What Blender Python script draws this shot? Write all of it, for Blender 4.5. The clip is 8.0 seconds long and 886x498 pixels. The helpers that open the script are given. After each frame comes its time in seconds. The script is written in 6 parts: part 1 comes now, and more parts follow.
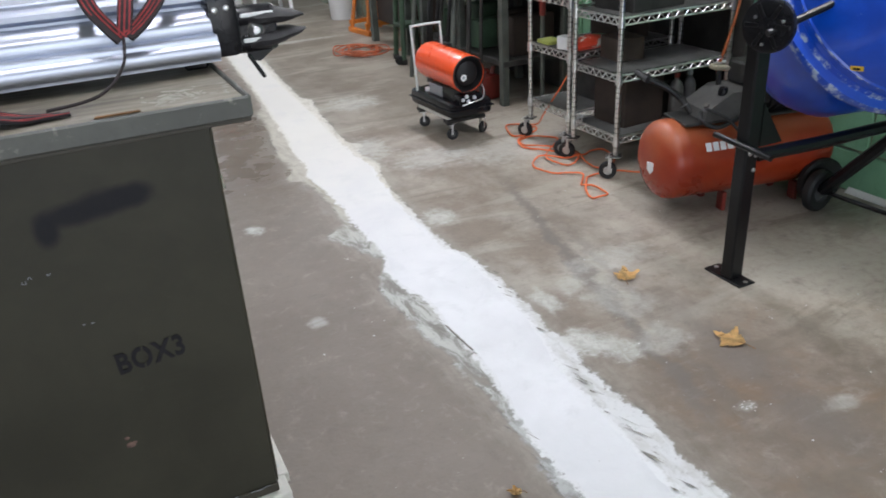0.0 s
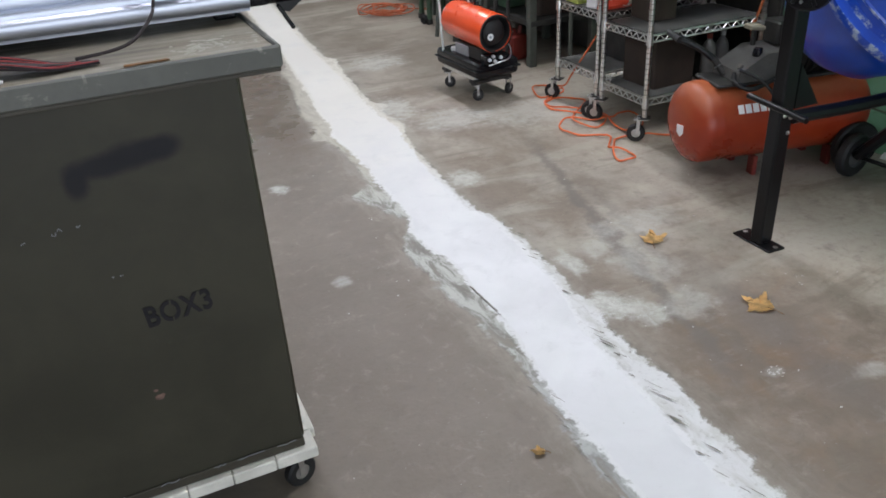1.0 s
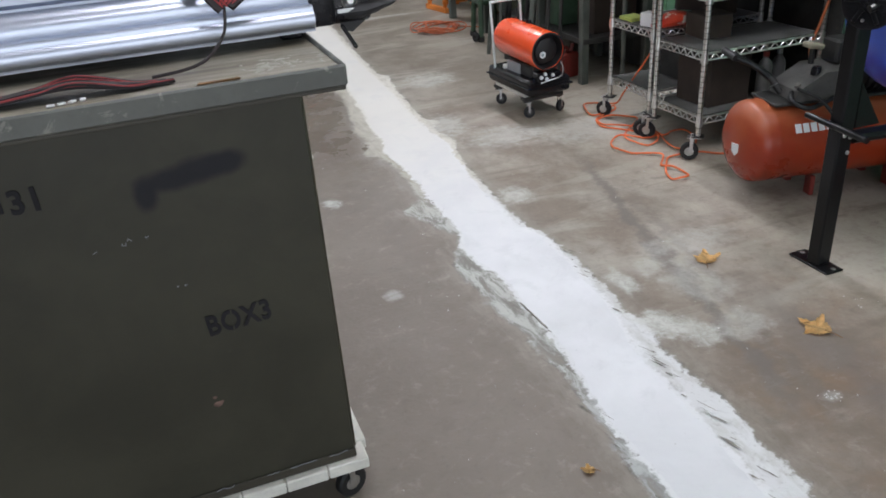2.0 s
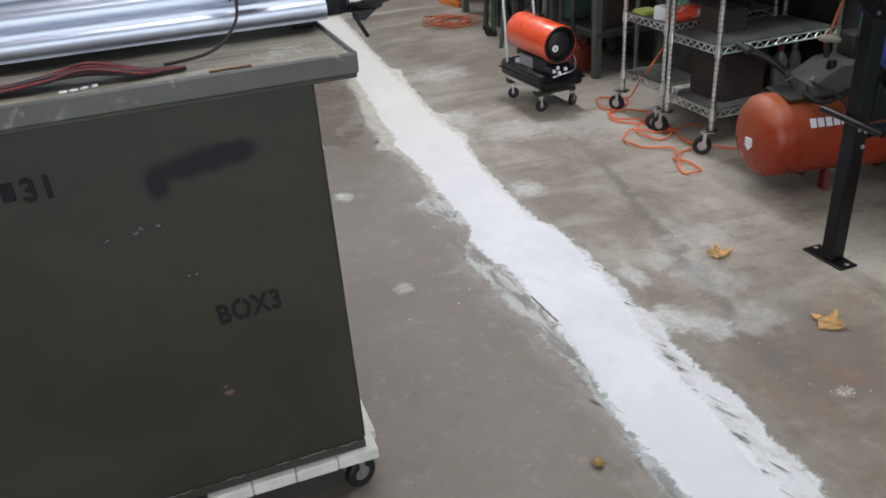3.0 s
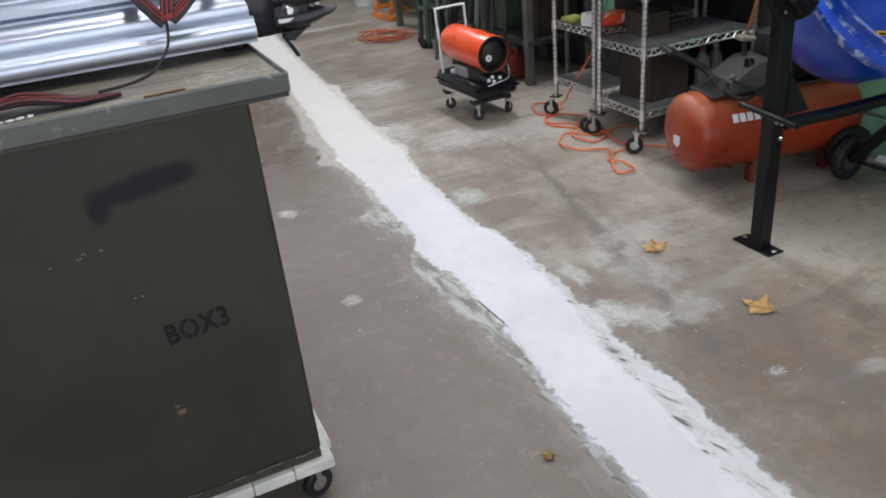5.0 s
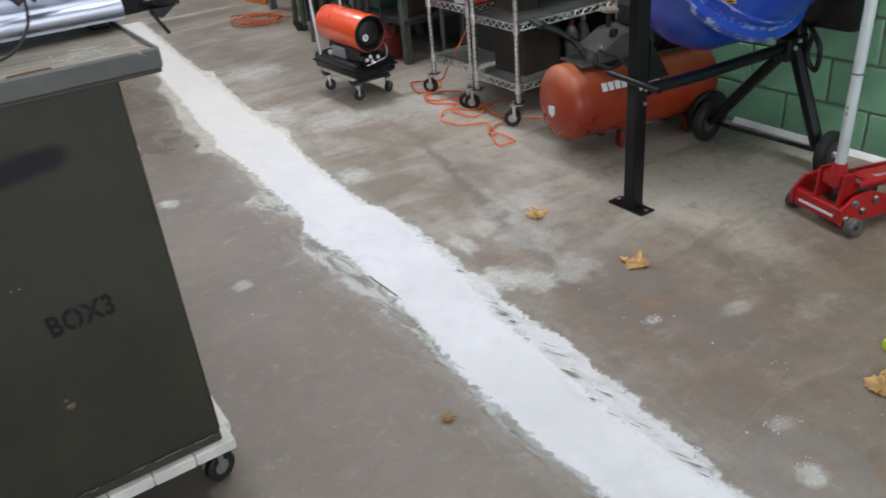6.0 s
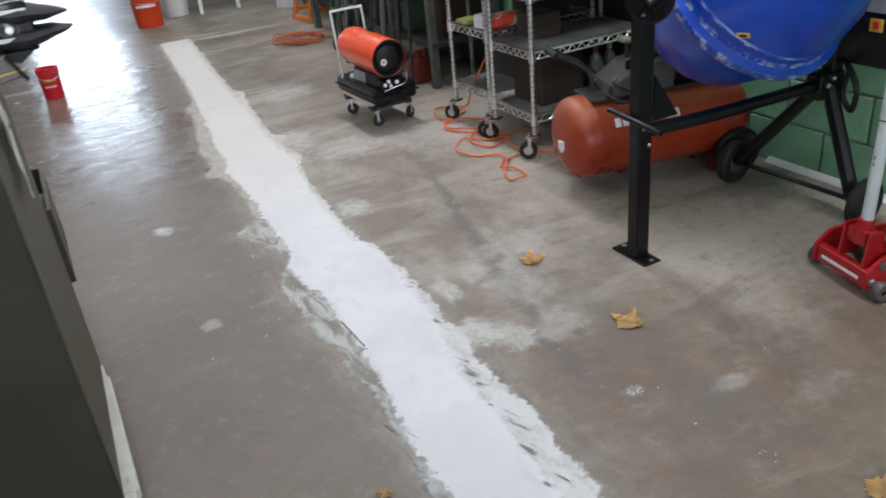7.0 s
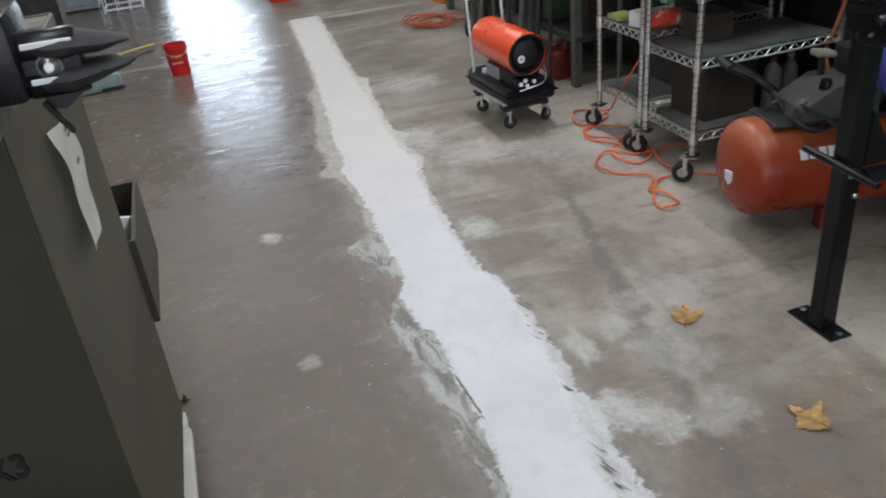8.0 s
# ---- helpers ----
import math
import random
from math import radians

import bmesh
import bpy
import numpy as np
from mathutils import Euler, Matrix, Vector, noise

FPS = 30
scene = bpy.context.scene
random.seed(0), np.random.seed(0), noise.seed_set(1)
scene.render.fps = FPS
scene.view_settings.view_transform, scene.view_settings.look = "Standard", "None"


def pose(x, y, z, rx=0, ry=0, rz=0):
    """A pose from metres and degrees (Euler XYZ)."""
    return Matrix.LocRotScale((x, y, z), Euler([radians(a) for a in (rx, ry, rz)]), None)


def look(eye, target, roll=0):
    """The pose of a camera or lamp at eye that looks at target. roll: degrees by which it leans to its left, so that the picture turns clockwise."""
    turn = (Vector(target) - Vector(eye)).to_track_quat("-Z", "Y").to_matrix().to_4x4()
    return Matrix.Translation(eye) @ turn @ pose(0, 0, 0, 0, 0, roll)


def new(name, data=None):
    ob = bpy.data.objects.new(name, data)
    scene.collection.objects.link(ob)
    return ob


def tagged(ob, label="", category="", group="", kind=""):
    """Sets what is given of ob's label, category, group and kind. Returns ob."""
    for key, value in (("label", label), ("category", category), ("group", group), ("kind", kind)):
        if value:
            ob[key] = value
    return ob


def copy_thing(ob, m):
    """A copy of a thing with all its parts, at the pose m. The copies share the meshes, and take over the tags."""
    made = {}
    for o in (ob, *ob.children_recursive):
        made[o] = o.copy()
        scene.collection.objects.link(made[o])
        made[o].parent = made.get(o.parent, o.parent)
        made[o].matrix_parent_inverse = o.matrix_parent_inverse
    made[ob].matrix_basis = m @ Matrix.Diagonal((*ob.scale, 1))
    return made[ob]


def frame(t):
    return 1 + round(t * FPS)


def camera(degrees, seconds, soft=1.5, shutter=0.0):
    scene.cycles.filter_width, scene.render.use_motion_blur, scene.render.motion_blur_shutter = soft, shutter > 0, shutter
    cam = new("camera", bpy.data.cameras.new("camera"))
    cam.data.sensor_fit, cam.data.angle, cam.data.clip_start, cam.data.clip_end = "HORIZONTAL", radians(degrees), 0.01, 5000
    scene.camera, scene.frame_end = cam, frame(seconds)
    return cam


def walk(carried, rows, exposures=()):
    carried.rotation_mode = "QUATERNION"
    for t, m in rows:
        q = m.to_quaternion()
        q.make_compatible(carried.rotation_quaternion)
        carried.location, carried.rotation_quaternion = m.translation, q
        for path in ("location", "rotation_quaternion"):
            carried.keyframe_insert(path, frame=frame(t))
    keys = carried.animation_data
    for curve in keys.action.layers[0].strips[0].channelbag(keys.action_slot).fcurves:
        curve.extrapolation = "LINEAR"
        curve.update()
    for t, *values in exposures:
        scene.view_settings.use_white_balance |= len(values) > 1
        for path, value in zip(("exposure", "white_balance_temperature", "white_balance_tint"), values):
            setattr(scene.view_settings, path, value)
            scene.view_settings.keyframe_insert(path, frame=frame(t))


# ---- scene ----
cam = camera(59.2, 8.0, soft=1.7, shutter=0.3)
EXPOSURE, DOOR_W, GATE_W, TUBE_W = 0.28, 48.0, 130.0, 24.0
PATH = [
    (0, (-0.026, 0.226, 1.479), (0.737, 1.852, 0.598), -3.4),
    (0.5, (-0.038, 0.218, 1.475), (0.64, 1.871, 0.577), -4.9),
    (1, (-0.036, 0.241, 1.46), (0.656, 1.854, 0.501), -3.5),
    (1.5, (-0.04, 0.238, 1.471), (0.592, 1.891, 0.541), -4.7),
    (2, (-0.059, 0.23, 1.47), (0.534, 1.906, 0.554), -4.3),
    (2.2, (-0.056, 0.227, 1.467), (0.53, 1.903, 0.548), -4.2),
    (3.3, (-0.064, 0.228, 1.459), (0.468, 1.918, 0.53), -4.7),
    (3.5, (-0.071, 0.227, 1.461), (0.415, 1.927, 0.526), -4.8),
    (4, (-0.065, 0.229, 1.465), (0.409, 1.939, 0.543), -5.7),
    (4.5, (-0.062, 0.205, 1.473), (0.506, 1.9, 0.575), -5.0),
    (4.7, (-0.052, 0.188, 1.476), (0.576, 1.865, 0.583), -5.4),
    (5.8, (-0.098, 0.128, 1.465), (0.751, 1.654, 0.49), -5.3),
    (6, (-0.079, 0.119, 1.464), (0.836, 1.611, 0.496), -5.5),
    (6.2, (-0.016, 0.124, 1.455), (0.881, 1.62, 0.476), -7.2),
    (6.5, (0.083, 0.113, 1.43), (0.931, 1.633, 0.445), -5.1),
    (6.8, (0.255, 0.15, 1.427), (1.057, 1.715, 0.476), -3.3),
    (7, (0.323, 0.144, 1.443), (1.092, 1.743, 0.521), -6.1),
    (7.2, (0.398, 0.21, 1.448), (1.176, 1.798, 0.514), -6.5),
    (7.5, (0.405, 0.302, 1.441), (1.116, 1.957, 0.57), -4.4),
    (7.8, (0.473, 0.504, 1.453), (1.026, 2.193, 0.535), -5.7),
    (8, (0.462, 0.591, 1.448), (0.954, 2.28, 0.497), -6.1),
]
walk(cam, [(t, look(eye, target, roll)) for t, eye, target, roll in PATH], [(t, EXPOSURE + e, 6250, 12) for t, e in ((0.0, 0.02), (0.5, -0.13), (1.0, -0.09), (2.0, -0.12), (4.5, -0.12), (6.0, -0.08), (7.0, -0.19), (7.5, -0.31), (8.0, -0.38))])

# ---- world and lights ----
world = bpy.data.worlds.new("daylight")
scene.world = world
world.use_nodes = True
wn = world.node_tree.nodes
sky = wn.new("ShaderNodeTexSky")
sky.sky_type, sky.sun_disc = "NISHITA", False
sky.sun_elevation, sky.sun_rotation = radians(40), radians(150)
wn["Background"].inputs["Strength"].default_value = 0.12
world.node_tree.links.new(sky.outputs["Color"], wn["Background"].inputs["Color"])

sun = new("sun", bpy.data.lights.new("sun", "SUN"))
sun.data.energy, sun.data.angle, sun.data.color = 2.5, radians(0.6), (1.0, 0.95, 0.88)
sun.matrix_world = look((6, 40, 30), (0, 14, 0))


def area_lamp(name, eye, target, sx, sy, watts, color):
    data = bpy.data.lights.new(name, "AREA")
    data.shape, data.size, data.size_y, data.energy, data.color = "RECTANGLE", sx, sy, watts, color
    ob = new(name, data)
    ob.matrix_world = look(eye, target)
    return ob


# daylight through the far doorway and through the wide doorway at the camera's back
area_lamp("doorway_daylight", (1.02, 13.95, 1.3), (1.02, 0, 1.0), 1.4, 2.5, DOOR_W, (0.78, 0.89, 1.0))
area_lamp("gate_daylight", (-0.3, -4.4, 1.7), (0.4, 6, 0.6), 6.2, 2.8, GATE_W, (0.90, 0.95, 1.0))
# tubes under the ceiling
TUBES = [(0.2, 1.2), (2.45, 1.5), (0.2, 4.4), (2.35, 4.6), (0.2, 7.8), (2.35, 8.0), (-2.2, 2.8), (-2.2, 6.4)]
for tx, ty in TUBES:
    area_lamp("tube_light", (tx, ty, 3.27), (tx, ty, 0), 0.16, 1.3, TUBE_W * (2.0 if tx > 2 else 0.8), (0.98, 0.97, 1.0))


# ---- mesh tools ----
def thing(name, x=0, y=0, z=0, rz=0, label="", category="", group="", kind=""):
    ob = new(name)
    ob.empty_display_size = 0.1
    ob.matrix_world = pose(x, y, z, 0, 0, rz)
    return tagged(ob, label, category, group, kind)


def part(name, bm, material, parent=None, label="", smooth=35):
    me = bpy.data.meshes.new(name)
    bmesh.ops.recalc_face_normals(bm, faces=bm.faces)
    bm.to_mesh(me)
    bm.free()
    me.materials.append(material)
    if smooth:
        for p in me.polygons:
            p.use_smooth = True
        me.set_sharp_from_angle(angle=radians(smooth))
    ob = new(name, me)
    if parent is not None:
        ob.parent = parent
    return tagged(ob, label)


def solo(name, bm, material, label, category, group="", kind="", smooth=35):
    """One thing that is a single mesh."""
    return tagged(part(name, bm, material, None, "", smooth), label, category, group, kind)


def box(c, s, bev=0.0, m=None, bm=None, seg=1):
    bm = bm or bmesh.new()
    mat4 = Matrix.Translation(c) @ (m or Matrix()) @ Matrix.Diagonal((*s, 1))
    made = bmesh.ops.create_cube(bm, size=1, matrix=mat4)["verts"]
    if bev:
        edges = list({e for v in made for e in v.link_edges})
        bmesh.ops.bevel(bm, geom=edges, offset=bev, segments=seg, affect="EDGES", profile=0.6)
    return bm


def rod(p0, p1, r0, r1=None, seg=14, bm=None):
    bm = bm or bmesh.new()
    p0, p1 = Vector(p0), Vector(p1)
    d = p1 - p0
    m = Matrix.Translation((p0 + p1) / 2) @ d.to_track_quat("Z", "Y").to_matrix().to_4x4()
    bmesh.ops.create_cone(bm, cap_ends=True, segments=seg, radius1=r0, radius2=r0 if r1 is None else r1, depth=d.length, matrix=m)
    return bm


def lathe(profile, m=None, seg=32, bm=None, close=False):
    """Turn (radius, height) pairs round the local z of m."""
    bm = bm or bmesh.new()
    m = m or Matrix()
    rings = []
    for r, z in profile:
        if r < 1e-5:
            rings.append([bm.verts.new(m @ Vector((0, 0, z)))])
        else:
            rings.append([bm.verts.new(m @ Vector((r * math.cos(k * math.tau / seg), r * math.sin(k * math.tau / seg), z))) for k in range(seg)])
    pairs = list(zip(rings, rings[1:])) + ([(rings[-1], rings[0])] if close else [])
    for a, b in pairs:
        for k in range(seg):
            q = [a[k % len(a)], a[(k + 1) % len(a)], b[(k + 1) % len(b)], b[k % len(b)]]
            q = list(dict.fromkeys(q))
            if len(q) > 2:
                bm.faces.new(q)
    return bm


def along(origin, axis):
    return Matrix.Translation(origin) @ Vector(axis).to_track_quat("Z", "Y").to_matrix().to_4x4()


def smooth_path(pts, steps=6, closed=False):
    p = [Vector(q) for q in pts]
    n = len(p)
    out = []
    for i in range(n if closed else n - 1):
        a = p[(i - 1) % n] if closed or i else p[0]
        b, c = p[i], p[(i + 1) % n]
        d = p[(i + 2) % n] if closed or i + 2 < n else p[-1]
        for k in range(steps):
            t = k / steps
            out.append(0.5 * (2 * b + (c - a) * t + (2 * a - 5 * b + 4 * c - d) * t * t + (3 * b - a - 3 * c + d) * t ** 3))
    if not closed:
        out.append(p[-1])
    return out


def sweep(pts, w, h=None, seg=8, closed=False, bm=None, up=(0, 0, 1), flat=False):
    """A tube (or a flat band) of half-width w and half-height h along points."""
    bm = bm or bmesh.new()
    h = w if h is None else h
    n = len(pts)
    rings = []
    side_old = None
    for i, p in enumerate(pts):
        a, b = pts[(i - 1) % n if closed else max(i - 1, 0)], pts[(i + 1) % n if closed else min(i + 1, n - 1)]
        d = (b - a).normalized() if (b - a).length > 1e-9 else Vector((1, 0, 0))
        side = d.cross(Vector(up))
        if side.length < 1e-3:
            side = side_old or d.orthogonal()
        side.normalize()
        if side_old is not None and side.dot(side_old) < 0 and not flat:
            side = -side
        side_old = side
        top = side.cross(d).normalized()
        if flat:
            ring = [p + side * w + top * h, p - side * w + top * h, p - side * w - top * h, p + side * w - top * h]
        else:
            ring = [p + side * (w * math.cos(k * math.tau / seg)) + top * (h * math.sin(k * math.tau / seg)) for k in range(seg)]
        rings.append([bm.verts.new(v) for v in ring])
    for i in range(n if closed else n - 1):
        a, b = rings[i], rings[(i + 1) % n]
        for k in range(len(a)):
            bm.faces.new((a[k], a[(k + 1) % len(a)], b[(k + 1) % len(a)], b[k]))
    if not closed:
        bm.faces.new(rings[0][::-1])
        bm.faces.new(rings[-1])
    return bm


def prism(poly, m, depth, bm=None):
    """A polygon in m's xy plane, extruded along its z."""
    bm = bm or bmesh.new()
    lo = [bm.verts.new(m @ Vector((x, y, 0))) for x, y in poly]
    hi = [bm.verts.new(m @ Vector((x, y, depth))) for x, y in poly]
    bm.faces.new(lo[::-1])
    bm.faces.new(hi)
    for k in range(len(poly)):
        j = (k + 1) % len(poly)
        bm.faces.new((lo[k], lo[j], hi[j], hi[k]))
    return bm


def lettering(name, text, size, m, material, parent, bold=0.0):
    cu = bpy.data.curves.new(name, "FONT")
    cu.body, cu.size, cu.extrude, cu.align_x, cu.offset, cu.space_character = text, size, 0.0006, "LEFT", bold, 1.0 + 60 * bold
    tmp = new("tmp", cu)
    me = bpy.data.meshes.new_from_object(tmp.evaluated_get(bpy.context.evaluated_depsgraph_get()))
    bpy.data.objects.remove(tmp)
    me.transform(m)
    me.materials.clear()
    me.materials.append(material)
    ob = new(name, me)
    ob.parent = parent
    return ob


# ---- materials ----
class Nodes:
    def __init__(self, name):
        self.mat = bpy.data.materials.new(name)
        self.mat.use_nodes = True
        self.t = self.mat.node_tree
        self.bsdf = self.t.nodes["Principled BSDF"]

    def node(self, kind, **inputs):
        n = self.t.nodes.new(kind)
        for key, value in inputs.items():
            self.put(n.inputs[key.replace("_", " ")], value)
        return n

    def put(self, socket, value):
        if isinstance(value, bpy.types.NodeSocket):
            self.t.links.new(value, socket)
        else:
            socket.default_value = value

    def math(self, op, a, b=0.0, c=0.0, clamp=False):
        n = self.t.nodes.new("ShaderNodeMath")
        n.operation, n.use_clamp = op, clamp
        for s, v in zip(n.inputs, (a, b, c)):
            self.put(s, v)
        return n.outputs[0]

    def step(self, value, lo, hi, a=0.0, b=1.0):
        n = self.t.nodes.new("ShaderNodeMapRange")
        n.interpolation_type = "SMOOTHSTEP"
        for s, v in zip(n.inputs, (value, lo, hi, a, b)):
            self.put(s, v)
        return n.outputs[0]

    def profile(self, value, pts, top=2.0):
        """A broken line through (value, result) pairs, results from 0 to top."""
        lo, hi = pts[0][0], pts[-1][0]
        n = self.t.nodes.new("ShaderNodeValToRGB")
        self.put(n.inputs[0], self.math("DIVIDE", self.math("SUBTRACT", value, lo), hi - lo))
        stops = n.color_ramp.elements
        for k, (a, b) in enumerate(pts):
            e = stops[k] if k < 2 else stops.new(1.0)
            e.position, e.color = (a - lo) / (hi - lo), (b / top, b / top, b / top, 1)
        return self.math("MULTIPLY", n.outputs[0], top)

    def noise(self, co, scale, detail=4.0, rough=0.55, distort=0.0):
        n = self.t.nodes.new("ShaderNodeTexNoise")
        for s, v in (("Vector", co), ("Scale", scale), ("Detail", detail), ("Roughness", rough), ("Distortion", distort)):
            self.put(n.inputs[s], v)
        return n.outputs["Fac"]

    def mix(self, fac, a, b):
        n = self.t.nodes.new("ShaderNodeMix")
        n.data_type = "RGBA"
        self.put(n.inputs[0], fac)
        for s, v in ((n.inputs[6], a), (n.inputs[7], b)):
            self.put(s, (*v, 1) if isinstance(v, tuple) and len(v) == 3 else v)
        return n.outputs[2]

    def bump(self, height, strength, dist=0.01):
        n = self.t.nodes.new("ShaderNodeBump")
        self.put(n.inputs["Strength"], strength)
        self.put(n.inputs["Distance"], dist)
        self.put(n.inputs["Height"], height)
        self.t.links.new(n.outputs[0], self.bsdf.inputs["Normal"])

    def done(self, color, rough, metal=0.0):
        self.put(self.bsdf.inputs["Base Color"], (*color, 1) if isinstance(color, tuple) and len(color) == 3 else color)
        self.put(self.bsdf.inputs["Roughness"], rough)
        self.put(self.bsdf.inputs["Metallic"], metal)
        return self.mat


def paint(name, col, rough=0.5, metal=0.0, var=0.18, scale=5.0, bump=0.15, wear=None, wear_at=0.68, wear_scale=9.0, rough_var=0.12, coat=0.0, spec=0.5):
    """A surface with blotches, fine grain, relief and, if asked, worn or dirty spots."""
    n = Nodes(name)
    co = n.node("ShaderNodeTexCoord").outputs["Object"]
    big, fine = n.noise(co, scale, 5), n.noise(co, scale * 14, 3)
    c = n.mix(n.step(big, 0.3, 0.7), tuple(v * (1 - var) for v in col), tuple(min(v * (1 + var), 0.95) for v in col))
    c = n.mix(n.math("MULTIPLY", n.step(fine, 0.45, 0.8), 0.5), c, tuple(v * (1 - 1.3 * var) for v in col))
    r = n.math("ADD", n.math("MULTIPLY", big, rough_var), rough - rough_var / 2)
    if wear:
        spots = n.step(n.noise(co, wear_scale, 8, 0.65, 0.4), wear_at, wear_at + 0.06)
        c = n.mix(spots, c, wear)
        r = n.math("ADD", r, n.math("MULTIPLY", spots, 0.15), clamp=True)
    if bump:
        n.bump(fine, bump, 0.004)
    n.put(n.bsdf.inputs["Coat Weight"], coat)
    n.put(n.bsdf.inputs["Specular IOR Level"], spec)
    return n.done(c, r, metal)


# edges of the filled trench, as x over y: the solid white, and the thin skim scraped past it
WHITE_LEFT = [(-2.5, 0.80), (0.9, 0.900), (1.40, 0.905), (1.75, 0.913), (1.90, 0.940), (2.08, 0.970), (2.43, 0.983), (2.54, 0.999), (2.64, 0.989), (2.74, 0.959), (2.88, 0.958), (3.02, 1.005), (3.27, 1.026), (3.42, 1.016), (3.64, 1.037), (3.90, 1.040), (4.15, 1.030), (4.35, 1.070), (4.65, 1.085), (4.92, 1.130), (5.30, 1.160), (5.68, 1.205), (6.40, 1.275), (8.06, 1.390)]
WHITE_RIGHT = [(-2.5, 0.94), (0.9, 1.142), (1.20, 1.128), (1.37, 1.132), (1.50, 1.150), (1.66, 1.170), (1.84, 1.180), (1.99, 1.198), (2.15, 1.246), (2.31, 1.275), (2.60, 1.298), (2.80, 1.312), (2.92, 1.300), (2.955, 1.262), (3.20, 1.274), (3.34, 1.284), (3.57, 1.308), (3.82, 1.337), (4.00, 1.370), (4.10, 1.398), (4.30, 1.372), (4.69, 1.393), (5.24, 1.450), (5.87, 1.475), (6.40, 1.510), (7.46, 1.605), (8.06, 1.655)]
SKIM_LEFT = [(-2.5, 0.78), (0.9, 0.872), (1.20, 0.862), (1.40, 0.846), (1.55, 0.850), (1.66, 0.874), (1.85, 0.884), (2.03, 0.902), (2.22, 0.876), (2.42, 0.866), (2.55, 0.878), (2.70, 0.838), (2.84, 0.890), (3.00, 0.978), (3.16, 0.925), (3.34, 0.830), (3.43, 0.950), (3.60, 0.985), (3.95, 0.990), (4.08, 0.970), (4.17, 0.880), (4.26, 0.965), (4.60, 0.965), (4.95, 1.020), (5.30, 1.085), (5.55, 1.080), (5.75, 1.180), (8.06, 1.360)]
SKIM_RIGHT = [(-2.5, 0.96), (0.9, 1.168), (1.12, 1.196), (1.34, 1.236), (1.65, 1.262), (1.90, 1.262), (2.04, 1.296), (2.20, 1.286), (2.37, 1.320), (2.80, 1.330), (2.95, 1.290), (3.57, 1.325), (3.95, 1.380), (4.10, 1.440), (4.40, 1.410), (4.50, 1.510), (4.58, 1.430), (5.30, 1.490), (5.70, 1.560), (5.80, 1.500), (8.06, 1.680)]


def edge_at(pts, y):
    for (a, p), (b, q) in zip(pts, pts[1:]):
        if y <= b:
            return p + (q - p) * max(0.0, (y - a) / (b - a))
    return pts[-1][1]


